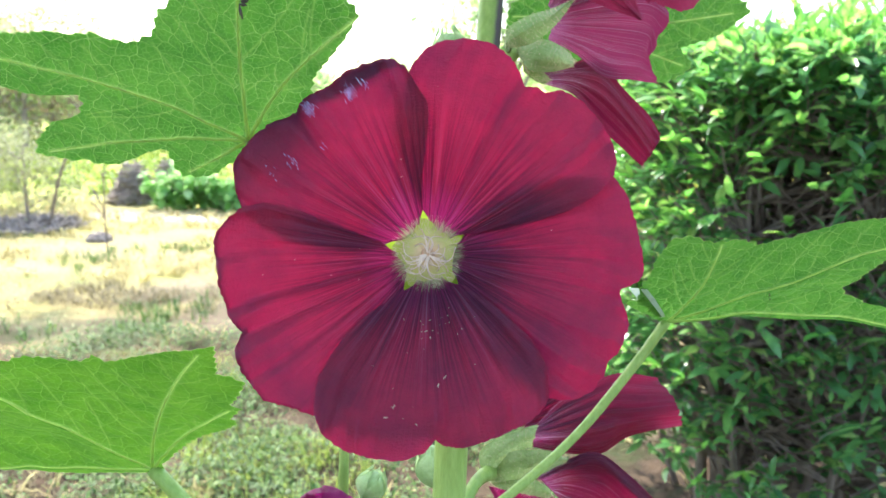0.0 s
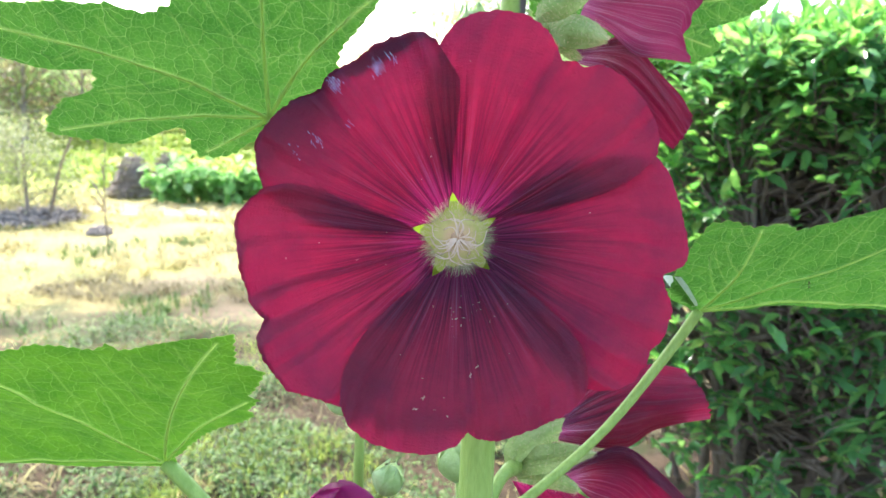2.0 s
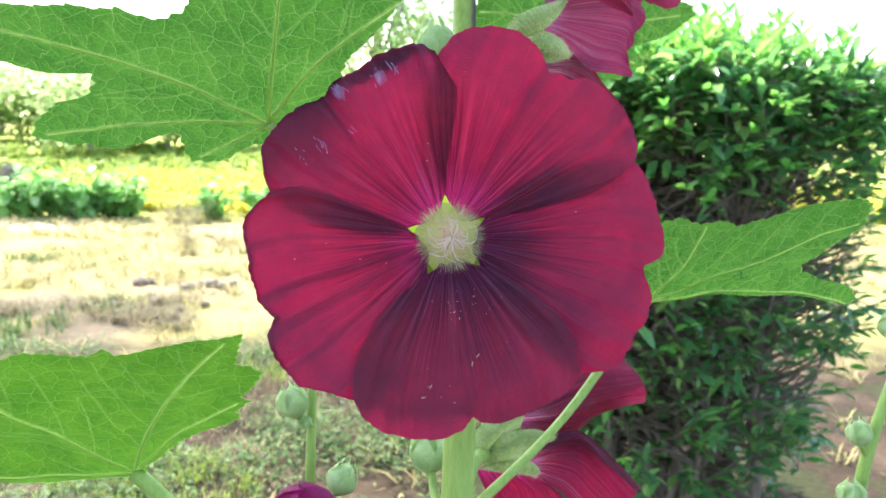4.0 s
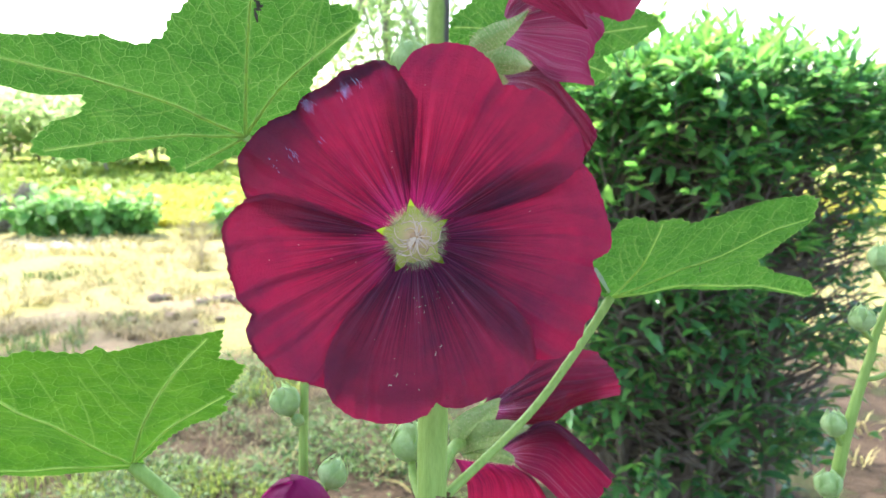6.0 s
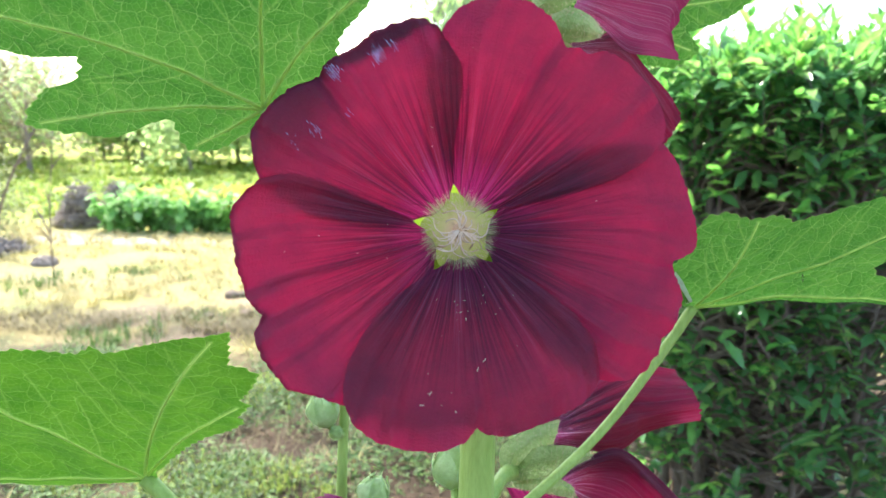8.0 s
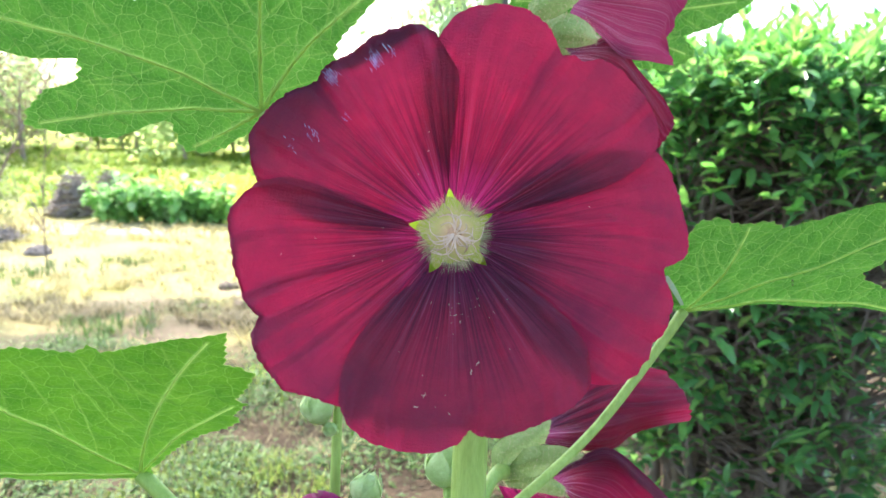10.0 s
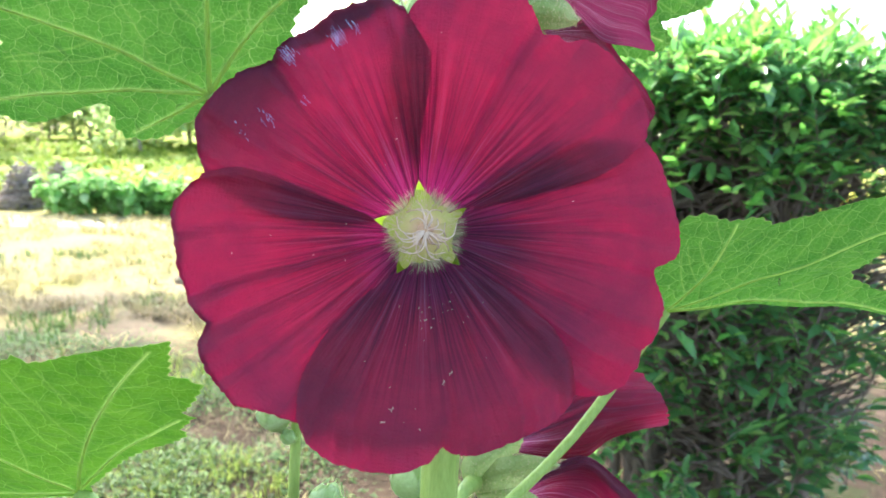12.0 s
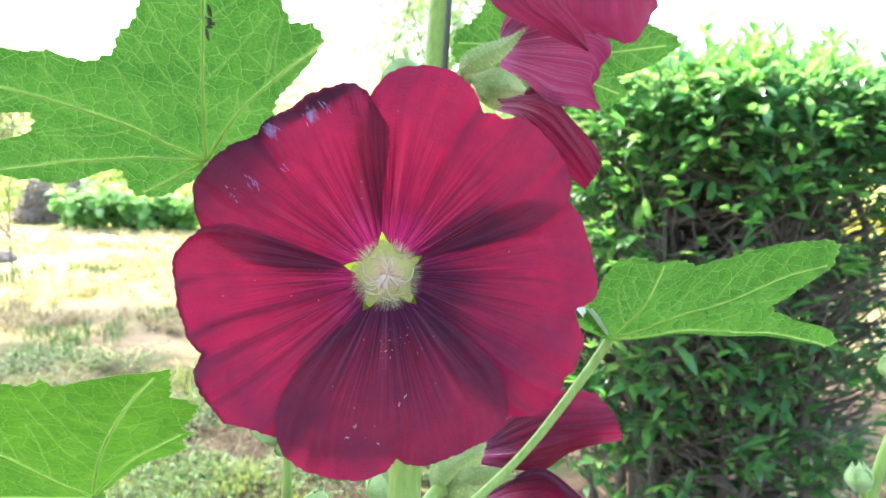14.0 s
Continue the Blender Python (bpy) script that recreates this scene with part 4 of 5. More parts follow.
LOW_S2 = [((-1.8, -0.6, -3.8), (-1.1, -2.6, -3.8), (0.2, 0.4, -6.6)),
    ((3.9, -5.6, 7.6), (4.5, -7.6, 3.8), (3.4, -4.6, -3)),
    ((13.5, -5.6, 9.3), (13.2, -7.6, 5.5), (12.2, -4.6, -1.3)),
    ((20.1, -3.6, 7.5), (19.8, -5.6, 5.1), (17.9, -2.6, -0.4)),
    ((25.3, -1.6, 4.5), (24.7, -3.6, 4.9), (24.5, -0.6, 2.9))]
LOW_S3 = [((-0.2, 0.4, -5.7), (-0.1, -1.6, -5.7), (1.3, 1.4, -8.5)),
    ((6.2, -3.6, -1.6), (6.4, -5.6, -3.5), (5.7, -2.6, -7.7)),
    ((13.3, -3.6, -2.2), (13, -5.6, -4.6), (12, -2.6, -8.9)),
    ((19.3, -1.6, -6.5), (18.9, -3.6, -7.4), (17.8, -0.6, -10.9)),
    ((20.4, 0.4, -10.5), (19.8, -1.6, -10.1), (19.6, 1.4, -12.1))]
HIGH_D = [((10.9, 6, 13.2), (11.8, 0, 9.9), (11.6, 0, 6.6), (11.2, 4, 3.2)),
    ((14.1, 12, 19.7), (20.7, 6, 13.7), (21.1, 6, 6.3), (20.6, 10, -0.6)),
    ((22.4, 19, 26.9), (32.3, 13, 17.1), (33.1, 13, 5.7), (30.4, 17, -6.8)),
    ((36.2, 25, 28.5), (43.6, 19, 18.3), (44.2, 19, 4.4), (42, 23, -7.8)),
    ((44.5, 28, 26.8), (51.5, 22, 15.1), (47, 22, -0.6), (51.2, 26, -8.8))]
HIGH_E = [((9, 6, -6.9), (9.5, 4, -8.4), (11.1, 10, -9.9)),
    ((21.3, 13, -3), (21.2, 11, -7.8), (21.7, 17, -12.9)),
    ((28.9, 20, -1.1), (31.8, 18, -10.7), (31.1, 24, -22.6)),
    ((39.7, 26, -11.3), (42.2, 24, -19.9), (41.6, 30, -30.9)),
    ((50, 30, -20), (49.5, 28, -27.7), (47.3, 34, -35.4)),
    ((54.5, 31, -25.6), (52.2, 29, -30.7), (49.7, 35, -37))]
HIGH_S1 = [((-2.4, -1, 2.3), (-2.2, -4, 0.9), (-1, -1, -0.1)),
    ((-1.5, -7, 5.5), (0.6, -10, 2.7), (4.3, -7, 0.7)),
    ((4.6, -8, 8.8), (5.9, -11, 5.9), (8.9, -8, 3.6)),
    ((10.4, -6, 10.8), (11.2, -9, 9.1), (13, -6, 7.8)),
    ((17.2, -1, 14.3), (16.7, -4, 13.8), (17.5, -1, 13.8))]
HIGH_S2 = [((1.3, 2, 1), (1.4, -2, -0.8), (2.3, 2, -2.2)),
    ((8.2, -5, 2.6), (5.8, -9, -2.1), (5, -5, -6.3)),
    ((13.6, -5, 0.9), (11.5, -9, -3), (9.9, -5, -7)),
    ((17.1, -2, -1.1), (15.7, -6, -3.8), (14.5, -2, -6.3)),
    ((19.2, 1, -3.1), (18.4, -3, -4.2), (18.6, 1, -4.9))]
HIGH_S3 = [((2.6, 0, -3.9), (3.5, 0, -5), (3.6, 0, -6.7)),
    ((7.7, 0, -5.3), (7.4, 0, -7.3), (6.6, 0, -9)),
    ((12.3, 3, -8.7), (11.8, 3, -9.5), (10.1, 3, -10.4))]
TOP_G = [((-9.3, -2.6, -12), (-4.2, -6.6, -11.7), (3.1, -3.6, -11.4)),
    ((-15.8, -12.6, -24.3), (-6.2, -16.6, -22.8), (5.4, -13.6, -23.2)),
    ((-13, -17.6, -32.3), (-2.7, -21.6, -30.2), (7.1, -18.6, -30)),
    ((1.2, -16.6, -38), (5.9, -20.6, -36.4), (12.6, -17.6, -35.4)),
    ((15.9, -12.6, -42.2), (15.4, -16.6, -42.6), (16.4, -13.6, -41.8))]
TOP_H = [((-0.6, -0.6, -11), (2, -4.6, -10.9), (6.2, -4.6, -10.6), (10.5, -0.6, -10.4)),
    ((6.7, -8.6, -19.2), (14.8, -12.6, -18.6), (23.9, -12.6, -18.1), (33.5, -8.6, -17.7)),
    ((9.2, -11.6, -29.8), (17.5, -15.6, -32.2), (25.6, -15.6, -30.2), (36.4, -11.6, -23.5)),
    ((17.4, -7.6, -35.7), (23.3, -11.6, -38.2), (30.9, -11.6, -38.7), (39.2, -7.6, -26.8))]



def behind(net, x, y, z, size):
    """A far petal, added to darken the near one: the same drape, smaller and set back."""
    return [[tuple(size * v + d for v, d in zip(p, (x, y, z))) for p in row] for row in net]


def draped(name, net, at, material, parent, label="", nu=34, nv=34, ruffle=0.0012, pleat=0.0006, seed=1.0, foot=0.20):
    """A petal or sepal hung over a control net, with pleats along it and a ruffled rim."""
    rows = [spline(row, nv) for row in net]
    grid = np.array([spline([row[j] for row in rows], nu) for j in range(nv)]).transpose(1, 0, 2) * 0.001
    du, dv = np.gradient(grid, axis=0), np.gradient(grid, axis=1)
    normal = np.cross(du, dv)
    normal /= np.linalg.norm(normal, axis=2)[:, :, None] + 1e-9
    verts, uvs = [], []
    for i in range(nu):
        u = i / (nu - 1)
        for j in range(nv):
            v = -1 + 2 * j / (nv - 1)
            push = pleat * math.sin(math.pi * min(1, 0.1 + u)) * (0.6 * math.sin(v * 19 + seed) + 1.3 * wob(v * 6 + seed, u * 1.2, seed))
            push += ruffle * smooth01((u - 0.5) / 0.5) * (wob(v * 3.9 + seed, u * 2.0, seed * 2) + 0.6 * wob(v * 9 + seed, u * 4.0, seed * 3))
            p = grid[i, j] + normal[i, j] * push
            if i == nu - 1:
                p = p + du[i, j] * (0.9 * wob(v * 9, seed, 3) + 0.6 * wob(v * 23, seed, 5))
            verts.append(tuple(Vector(p) + Vector(at)))
            uvs.append((0.5 + 0.5 * v, foot + (0.95 - foot) * u))
    return link_mesh(name, verts, grid_faces(nu, nv), material, parent, label, uvs)


def hanging_flower(label, at, axis, petals, sepals, seed):
    stand = Matrix.Translation(at) @ axes_from(axis).to_4x4()
    base = piece("flower", stand, PLANT, label)
    made = [draped("petal", net, at, material, base, "", ruffle=ruffle, pleat=pleat, seed=seed + k) for k, (net, material, ruffle, pleat) in enumerate(petals)]
    made += [draped("sepal", net, at, CALYX, base, "downy pale green sepal", 20, 14, 0.0006, 0.0004, seed + 20 + k) for k, net in enumerate(sepals)]
    rng = random.Random(int(seed))
    down = Heap()          # fine hairs on the sepals
    for ob in made[len(petals):]:
        pts = ob.data.vertices
        for k in range(420):
            v = pts[rng.randrange(len(pts))]
            d = (v.normal * (1 if v.normal.y < 0 else -1) + Vector([rng.uniform(-.7, .7) for q in range(3)])).normalized()
            wide = d.cross(Vector((0.3, 0.8, 0.5))).normalized() * 0.00004
            down.add([v.co - wide, v.co + wide, v.co + d * rng.uniform(0.0006, 0.0016)], [(0, 1, 2)])
    if sepals:
        made.append(down.done("sepal_down", HAIR, base, "pale down on the sepals", "stuff", False))
    for ob in made:
        ob.matrix_basis = stand.inverted()
    return base


hanging_flower("drooping crimson flower low on the stem", (0.0197, 0.2316, 0.9624), (0.83, 0.53, -0.14),
                     [(LOW_A, PETAL_DARK, 0.0016, 0.0008), (LOW_B, PETAL_DARK, 0.0010, 0.0008), (LOW_C, PETAL, 0.0012, 0.0006), (behind(LOW_A, -2, 8, -1, 0.90), PETAL, 0.0012, 0.0006)], [LOW_S1, LOW_S2, LOW_S3], 23.0)
hanging_flower("crimson flower turned away showing pale-veined petal backs", (0.0195, 0.222, 1.102), (0.86, 0.42, -0.12),
                      [(HIGH_D, PETAL_BACK, 0.0026, 0.0012), (HIGH_E, PETAL_DARK, 0.0016, 0.0008)], [HIGH_S1, HIGH_S2, HIGH_S3], 11.0)
hanging_flower("mauve red flower high on the stem", (0.0407, 0.2326, 1.1532), (0.35, -0.55, -0.45),
               [(TOP_G, PETAL_MAUVE, 0.0012, 0.0006), (TOP_H, PETAL_MAUVE, 0.0012, 0.0006)], [], 37.0)
# leaf lobe and turned-up edge, both in the pale colour that imitates shine
draped("leaf_lobe", [((-15, -7.7, 12.8), (-12.8, -7.7, 13.1), (-10.8, -7.7, 12.7)), ((-10.6, -5.2, 8.2), (-9, -5.2, 8.2), (-7.3, -5.2, 8.1)), ((-3.5, -1.2, 1.9), (-2.5, -1.2, 1.7), (-1.3, -1.2, 1.5))], (0.0754, 0.2332, 1.0154), LOBE_SHINE, PLANT, "small curled lobe at the foot of a leaf", 14, 10, 0.0003, 0.0002, 3.0)
draped("leaf_lobe", [((-12, -9.7, 13.4), (-10.8, -9.7, 13.6), (-9.7, -9.7, 13.2)), ((-8.2, -7.7, 9.1), (-7.3, -7.7, 9.5), (-6.5, -7.7, 9.7)), ((-2, -2.2, 2), (-1.6, -2.2, 2.2), (-1, -2.2, 2.4))], (0.0754, 0.2332, 1.0154), LOBE_SHINE, PLANT, "turned-up edge of a leaf, painted pale for its shine", 14, 8, 0.0002, 0.0001, 4.0)



def leaf_mark(at, size, seed):
    """A small dried brown wound on a leaf."""
    rng = random.Random(seed)
    heap = Heap()
    for k in range(9):
        a = rng.uniform(0, math.pi)
        p = Vector(at) + Vector((rng.gauss(0, 0.3), 0, rng.gauss(0, 0.6))) * size
        d = Vector((0.5 * math.cos(a), -0.1, math.sin(a))) * size * rng.uniform(0.3, 0.8)
        heap.tube([p - d, p + Vector((0, -0.0002, 0)), p + d], (size * 0.08, size * rng.uniform(0.12, 0.25), size * 0.05), 5)
    heap.done("leaf_wound", WOUND, PLANT, "dried dark brown wound on a leaf", "stuff")


tube("flower_stalk", spline([(0.0185, 0.305, 1.172), (0.030, 0.262, 1.166), (0.0407, 0.2326, 1.1532)], 12), (0.0022, 0.002, 0.003), STEM, PLANT, "", 10)


leaf_mark((-0.0465, 0.1641, 1.1075), 0.0022, 5)
leaf_mark((0.1031, 0.2193, 1.0282), 0.0007, 6)


# ---- buds ----
def bud(at, axis, size, parent, seed):
    """A round bud wrapped in five folded sepals."""
    turn = axes_from(axis)
    heap = Heap()
    core = []
    n, m = 12, 18
    for i in range(n):
        t = i / (n - 1)
        r = size * 0.5 * math.sin(math.pi * (0.06 + 0.90 * t)) ** 0.75
        for k in range(m):
            a = 2 * math.pi * k / m
            rr = r * (1 + 0.06 * math.cos(5 * a + 2.2 * t + seed) + 0.03 * wob(a * 2, t * 3, seed))
            core.append(Vector(at) + turn @ Vector((rr * math.cos(a), rr * math.sin(a), size * 1.12 * (t - 0.1))))
    heap.add(core, grid_faces(n, m, 0, True) + [tuple(range(m))[::-1], tuple((n - 1) * m + k for k in range(m))])
    for k in range(5):
        a = 2 * math.pi * k / 5 + seed
        v = []
        for i in range(9):
            t = i / 8
            r = size * 0.55 * math.sin(math.pi * (0.06 + 0.86 * t)) ** 0.72
            half = 0.66 * math.sin(math.pi * (0.12 + 0.86 * t))
            for j in range(7):
                q = (j - 3) / 3
                b = a + half * q + 0.35 * t
                rr = r * (1.0 + 0.09 * (abs(q) ** 3) + 0.02 * wob(q * 3, t * 4, seed + k))
                v.append(Vector(at) + turn @ Vector((rr * math.cos(b), rr * math.sin(b), size * (1.18 * (t - 0.1) + 0.20 * t ** 7 * (1 - abs(q))))))
        heap.add(v, grid_faces(9, 7))
    rng = random.Random(int(seed * 100))
    for k in range(520):
        p = core[rng.randrange(m, len(core) - m)]
        d = (p - Vector(at) - turn @ Vector((0, 0, size * 0.45))).normalized()
        d = (d + Vector((rng.uniform(-.5, .5), rng.uniform(-.5, .5), rng.uniform(-.5, .5)))).normalized()
        p = p + d * size * 0.03
        side = d.cross(Vector((0.3, 0.9, 0.2))).normalized() * 0.00004
        heap.add([p - side, p + side, p + d * rng.uniform(0.0005, 0.0013)], [(0, 1, 2)])
    return heap.done("bud", BUD, parent, "round downy pale green bud")


def bud_stalk(plant, line, radii, buds):
    stalk = tube("side_stalk", spline(line, 40), radii, STEM, plant, "", 10)
    for k, (at, axis, size, root) in enumerate(buds):
        tube("bud_stalk", spline([root, (Vector(root) + Vector(at)) / 2 + Vector((0, 0, -0.001)), at], 8), (0.0012, 0.0014), STEM, stalk, "", 8)
        bud(at, axis, size, stalk, 1.7 * k + size * 900)


bud_stalk(PLANT, [(-0.03, 0.26, 0.70), (-0.038, 0.285, 0.85), (-0.0408, 0.2955, 0.910), (-0.0409, 0.300, 0.936), (-0.0404, 0.3037, 0.9586), (-0.0398, 0.308, 0.985)], (0.003, 0.0024, 0.0021, 0.0018),
          [((-0.0472, 0.2985, 0.950), (-0.25, -0.2, 1.0), 0.0120, (-0.0408, 0.300, 0.944)),
           ((-0.0295, 0.288, 0.9195), (0.35, -0.1, 1.0), 0.0118, (-0.0405, 0.295, 0.903)),
           ((-0.0425, 0.296, 0.9465), (-0.3, -0.8, 0.4), 0.0050, (-0.0408, 0.300, 0.9445))])
NEIGHBOUR = thing("hollyhock", "leaning hollyhock stalk with round pale green buds", "flowering plant")
bud_stalk(NEIGHBOUR, [(0.10, 0.267, -0.03), (0.12, 0.277, 0.25), (0.165, 0.287, 0.62), (0.2186, 0.2970, 0.8837), (0.2223, 0.2970, 0.9083), (0.2240, 0.2970, 0.9225), (0.2265, 0.2970, 0.9371), (0.2301, 0.2970, 0.9545), (0.2335, 0.2970, 0.9687), (0.2347, 0.2970, 0.9786), (0.2389, 0.2970, 0.9912), (0.2435, 0.2970, 1.0065)], (0.0040, 0.0034, 0.0030, 0.0021, 0.0019),
          [((0.2163, 0.2930, 0.9311), (-0.25, 0.0, 1.0), 0.0107, (0.2240, 0.2970, 0.9225)),
           ((0.2140, 0.2910, 0.9008), (-0.2, -0.2, 1.0), 0.01177, (0.2216, 0.2970, 0.8957)),
           ((0.2242, 0.2930, 0.9842), (-0.25, -0.2, 1.0), 0.0107, (0.2341, 0.2970, 0.9767)),
           ((0.2302, 0.2930, 1.0137), (-0.1, -0.2, 1.0), 0.0107, (0.2420, 0.2970, 1.0024)),
           ((0.2437, 0.2940, 0.9615), (0.5, -0.3, 0.8), 0.00856, (0.2313, 0.2970, 0.9567))])
bud_stalk(PLANT, [(0.0045, 0.2045, 0.945), (0.001, 0.220, 0.951), (0.0005, 0.227, 0.956)], (0.0016, 0.0015),
          [((0.0005, 0.2285, 0.9575), (-0.15, 0.1, 1.0), 0.0125, (0.001, 0.222, 0.952))])
bud_stalk(PLANT, [(0.014, 0.274, 1.102), (0.007, 0.265, 1.096), (0.003, 0.259, 1.095)], (0.0016, 0.0015),
          [((0.0022, 0.258, 1.096), (-0.2, -0.1, 1.0), 0.0125, (0.004, 0.260, 1.095))])


def opening_bud():
    """A half-open crimson flower, its rolled petals pointing up."""
    top = piece("flower", Matrix.Translation((-0.0436, 0.268, 0.8945)) @ Matrix.Scale(1.26, 4) @ pose(0, 0, 0, 12, 0, 0), PLANT, "half-open purple red bloom")
    for k in range(5):          # petals wound round one another into a dome
        v, uv = [], []
        a0 = radians(72 * k + 10)
        for i in range(20):
            t = i / 19
            r = 0.0150 * math.sqrt(max(0.0, 1 - t ** 2.6)) * (0.55 + 0.45 * smooth01(t / 0.35))
            for j in range(18):
                q = -1 + 2 * j / 17
                a = a0 + q * 0.80 + 0.9 * t
                rr = r * (1 + 0.022 * q) + 0.0004 * wob(q * 4, t * 3, k)
                v.append((rr * math.cos(a), rr * math.sin(a), 0.033 * t + 0.0005 * q * t))
                uv.append((0.5 + 0.5 * q, 0.4 + 0.5 * t))
        link_mesh("petal", v, grid_faces(20, 18), PETAL_BUD, top, "", uv)
    tube("flower_stalk", spline([(0, 0, 0.002), (0.002, 0.01, -0.05), (0.012, 0.02, -0.2)], 12), (0.003, 0.002), STEM, top)


opening_bud()
leaf_blade("small bright green hollyhock leaf behind the upper flower", (0.060, 0.305, 1.114), 0.12,
           [(0, 48), (8, 59), (13, 57), (22, 46), (35, 38), (60, 40), (90, 42), (120, 38), (150, 32), (165, 37), (178, 38), (190, 33), (205, 26), (240, 20),
            (280, 18), (310, 24), (325, 34), (335, 38), (343, 40), (350, 33), (354, 38)],
           [(8, 9, 52), (-22, -20, 36), (90, 92, 40), (160, 172, 35), (45, 40, 36)], 6.2)


# ---- hedge ----
def small_leaf(length, width, droop, fold):
    """Verts and faces of one pointed leaf along +x, z up."""
    v = []
    for t, w in ((0.0, 0.04), (0.22, 0.72), (0.5, 1.0), (0.78, 0.66), (1.0, 0.02)):
        for s in (-1, 0, 1):
            v.append((length * t, width / 2 * w * s, -droop * length * t * t + fold * width * abs(s) * w))
    return np.array(v), grid_faces(5, 3)


def place_leaf(form, at, along, up, rng):
    x = np.array(along, float)
    x /= np.linalg.norm(x) + 1e-9
    z = np.array(up, float) + np.array([rng.uniform(-.5, .5) for _ in range(3)])
    y = np.cross(z, x)
    y /= np.linalg.norm(y) + 1e-9
    z = np.cross(x, y)
    return np.array(at) + form[:, :1] * x + form[:, 1:2] * y + form[:, 2:] * z, (x, y, z)


HEDGE_C, HEDGE_HX, HEDGE_HY, HEDGE_TOP = (0.842, 2.0), 0.408, 0.60, 1.20


def hedge_skin(phi, z, inset):
    c, s = math.cos(phi), math.sin(phi)
    k = (abs(c) ** 3.2 + abs(s) ** 3.2) ** (-1 / 3.2)
    shrink = 1 - 0.05 * smooth01((0.45 - z) / 0.45) + 0.10 * wob(phi * 1.7, z * 2.6, 5) + 0.09 * wob(phi * 5, z * 7, 9)
    shrink *= 1 - 0.16 * smooth01((z - HEDGE_TOP + 0.12) / 0.2)
    lean = 0.16 * smooth01((0.9 - z) / 0.9) if s < 0 else 0.0
    x = HEDGE_C[0] + (HEDGE_HX * shrink - inset) * k * c + 0.035 * smooth01((0.78 - z) / 0.6) * max(0.0, c)
    y = HEDGE_C[1] + (HEDGE_HY * shrink - inset) * k * s + lean
    return np.array((x, y, z)), np.array((c * HEDGE_HY, s * HEDGE_HX, 0.0))


def hedge():
    rng = random.Random(11)
    top = thing("hedge", "dense clipped green hedge with pale young shoots on top", "hedge", at=(HEDGE_C[0], HEDGE_C[1], 0))
    off = np.array((HEDGE_C[0], HEDGE_C[1], 0.0))
    wood = []
    for k in range(44):
        phi, share = rng.uniform(0, 2 * math.pi), rng.uniform(0.10, 0.64)
        if k < 28:
            phi = rng.uniform(3.3, 6.1)
        base = np.array((HEDGE_HX * share * math.cos(phi), HEDGE_HY * share * math.sin(phi), -0.03))
        line = [base]
        for q in range(1, 6):
            line.append(base + np.array((rng.uniform(-.05, .05), rng.uniform(-.05, .05), 0.21 * q)) + np.array((0.06 * q * math.cos(phi) * share, 0.06 * q * math.sin(phi) * share, 0)) * 0.6)
        line = spline(line, 16)
        wood.append(line)
        tube("trunk", line, (rng.uniform(0.009, 0.019), 0.009, 0.005), BARK, top, "", 7)
    twigs = Heap()
    for k in range(1100):
        line = wood[rng.randrange(len(wood))]
        a = line[rng.randrange(3, 16)]
        tip, _ = hedge_skin(rng.uniform(math.pi, 2 * math.pi) if k % 4 else rng.uniform(0, math.pi), min(HEDGE_TOP, a[2] + rng.uniform(0.05, 0.35)), 0.04)
        tip = tip - off
        mid = (a + tip) / 2 + np.array((rng.uniform(-.02, .02), rng.uniform(-.02, .02), -0.02))
        twigs.tube(spline([a, mid, tip], 6), (0.0055, 0.0035, 0.0016), 5)
    forms = [small_leaf(0.048, 0.018, 0.22, 0.20), small_leaf(0.058, 0.020, 0.34, 0.16), small_leaf(0.038, 0.016, 0.14, 0.24)]
    meshes = []
    for v, f in forms:
        me = bpy.data.meshes.new("leaf")
        me.from_pydata([tuple(p) for p in v], [], f)
        me.polygons.foreach_set("use_smooth", np.ones(len(me.polygons), dtype=bool))
        me.materials.append(HEDGE_LEAF)
        meshes.append(me)
    heap, singles = Heap(), 0
    for k in range(4500):          # leafy shoots
        phi = rng.uniform(0, 2 * math.pi)
        if rng.random() < 0.62:
            phi = rng.uniform(math.pi * 0.86, math.pi * 2.02)
        z = rng.uniform(0.10, HEDGE_TOP - 0.02)
        inset = abs(rng.gauss(0, 0.06)) + 0.02
        if rng.random() < 0.26:
            inset = rng.uniform(0.0, 0.38)
            z = HEDGE_TOP - abs(rng.gauss(0, 0.05)) - 0.02
        elif rng.random() < 0.18:
            inset = rng.uniform(0.10, 0.30)
        elif wob(phi * 5.3, z * 7.5, 21) < -0.06 and z < 1.02 and math.cos(phi) > -0.7 and rng.random() < 0.9:
            continue
        if z < 0.98 and ((0.03 * math.pi < phi < 0.80 * math.pi and rng.random() < 0.66) or (inset > 0.10 and rng.random() < 0.62) or (math.cos(phi) > -0.7 and rng.random() < 0.22)):
            continue
        p, n = hedge_skin(phi, z, inset)
        n = n / np.linalg.norm(n)
        if p[0] > HEDGE_C[0] + 0.10 and z < 1.0 and rng.random() < 0.26:
            continue
        if z < 0.36 and p[0] < HEDGE_C[0] and rng.random() < 1.4 * (0.36 - z) / 0.30:
            continue
        way = n * rng.uniform(0.2, 0.9) + np.array((rng.uniform(-.7, .7), rng.uniform(-.7, .7), rng.uniform(-0.1, 1.0)))
        way /= np.linalg.norm(way)
        side = np.cross(way, (rng.uniform(-.3, .3), rng.uniform(-.3, .3), 1.0))
        side /= np.linalg.norm(side) + 1e-9
        long = rng.uniform(0.05, 0.13)
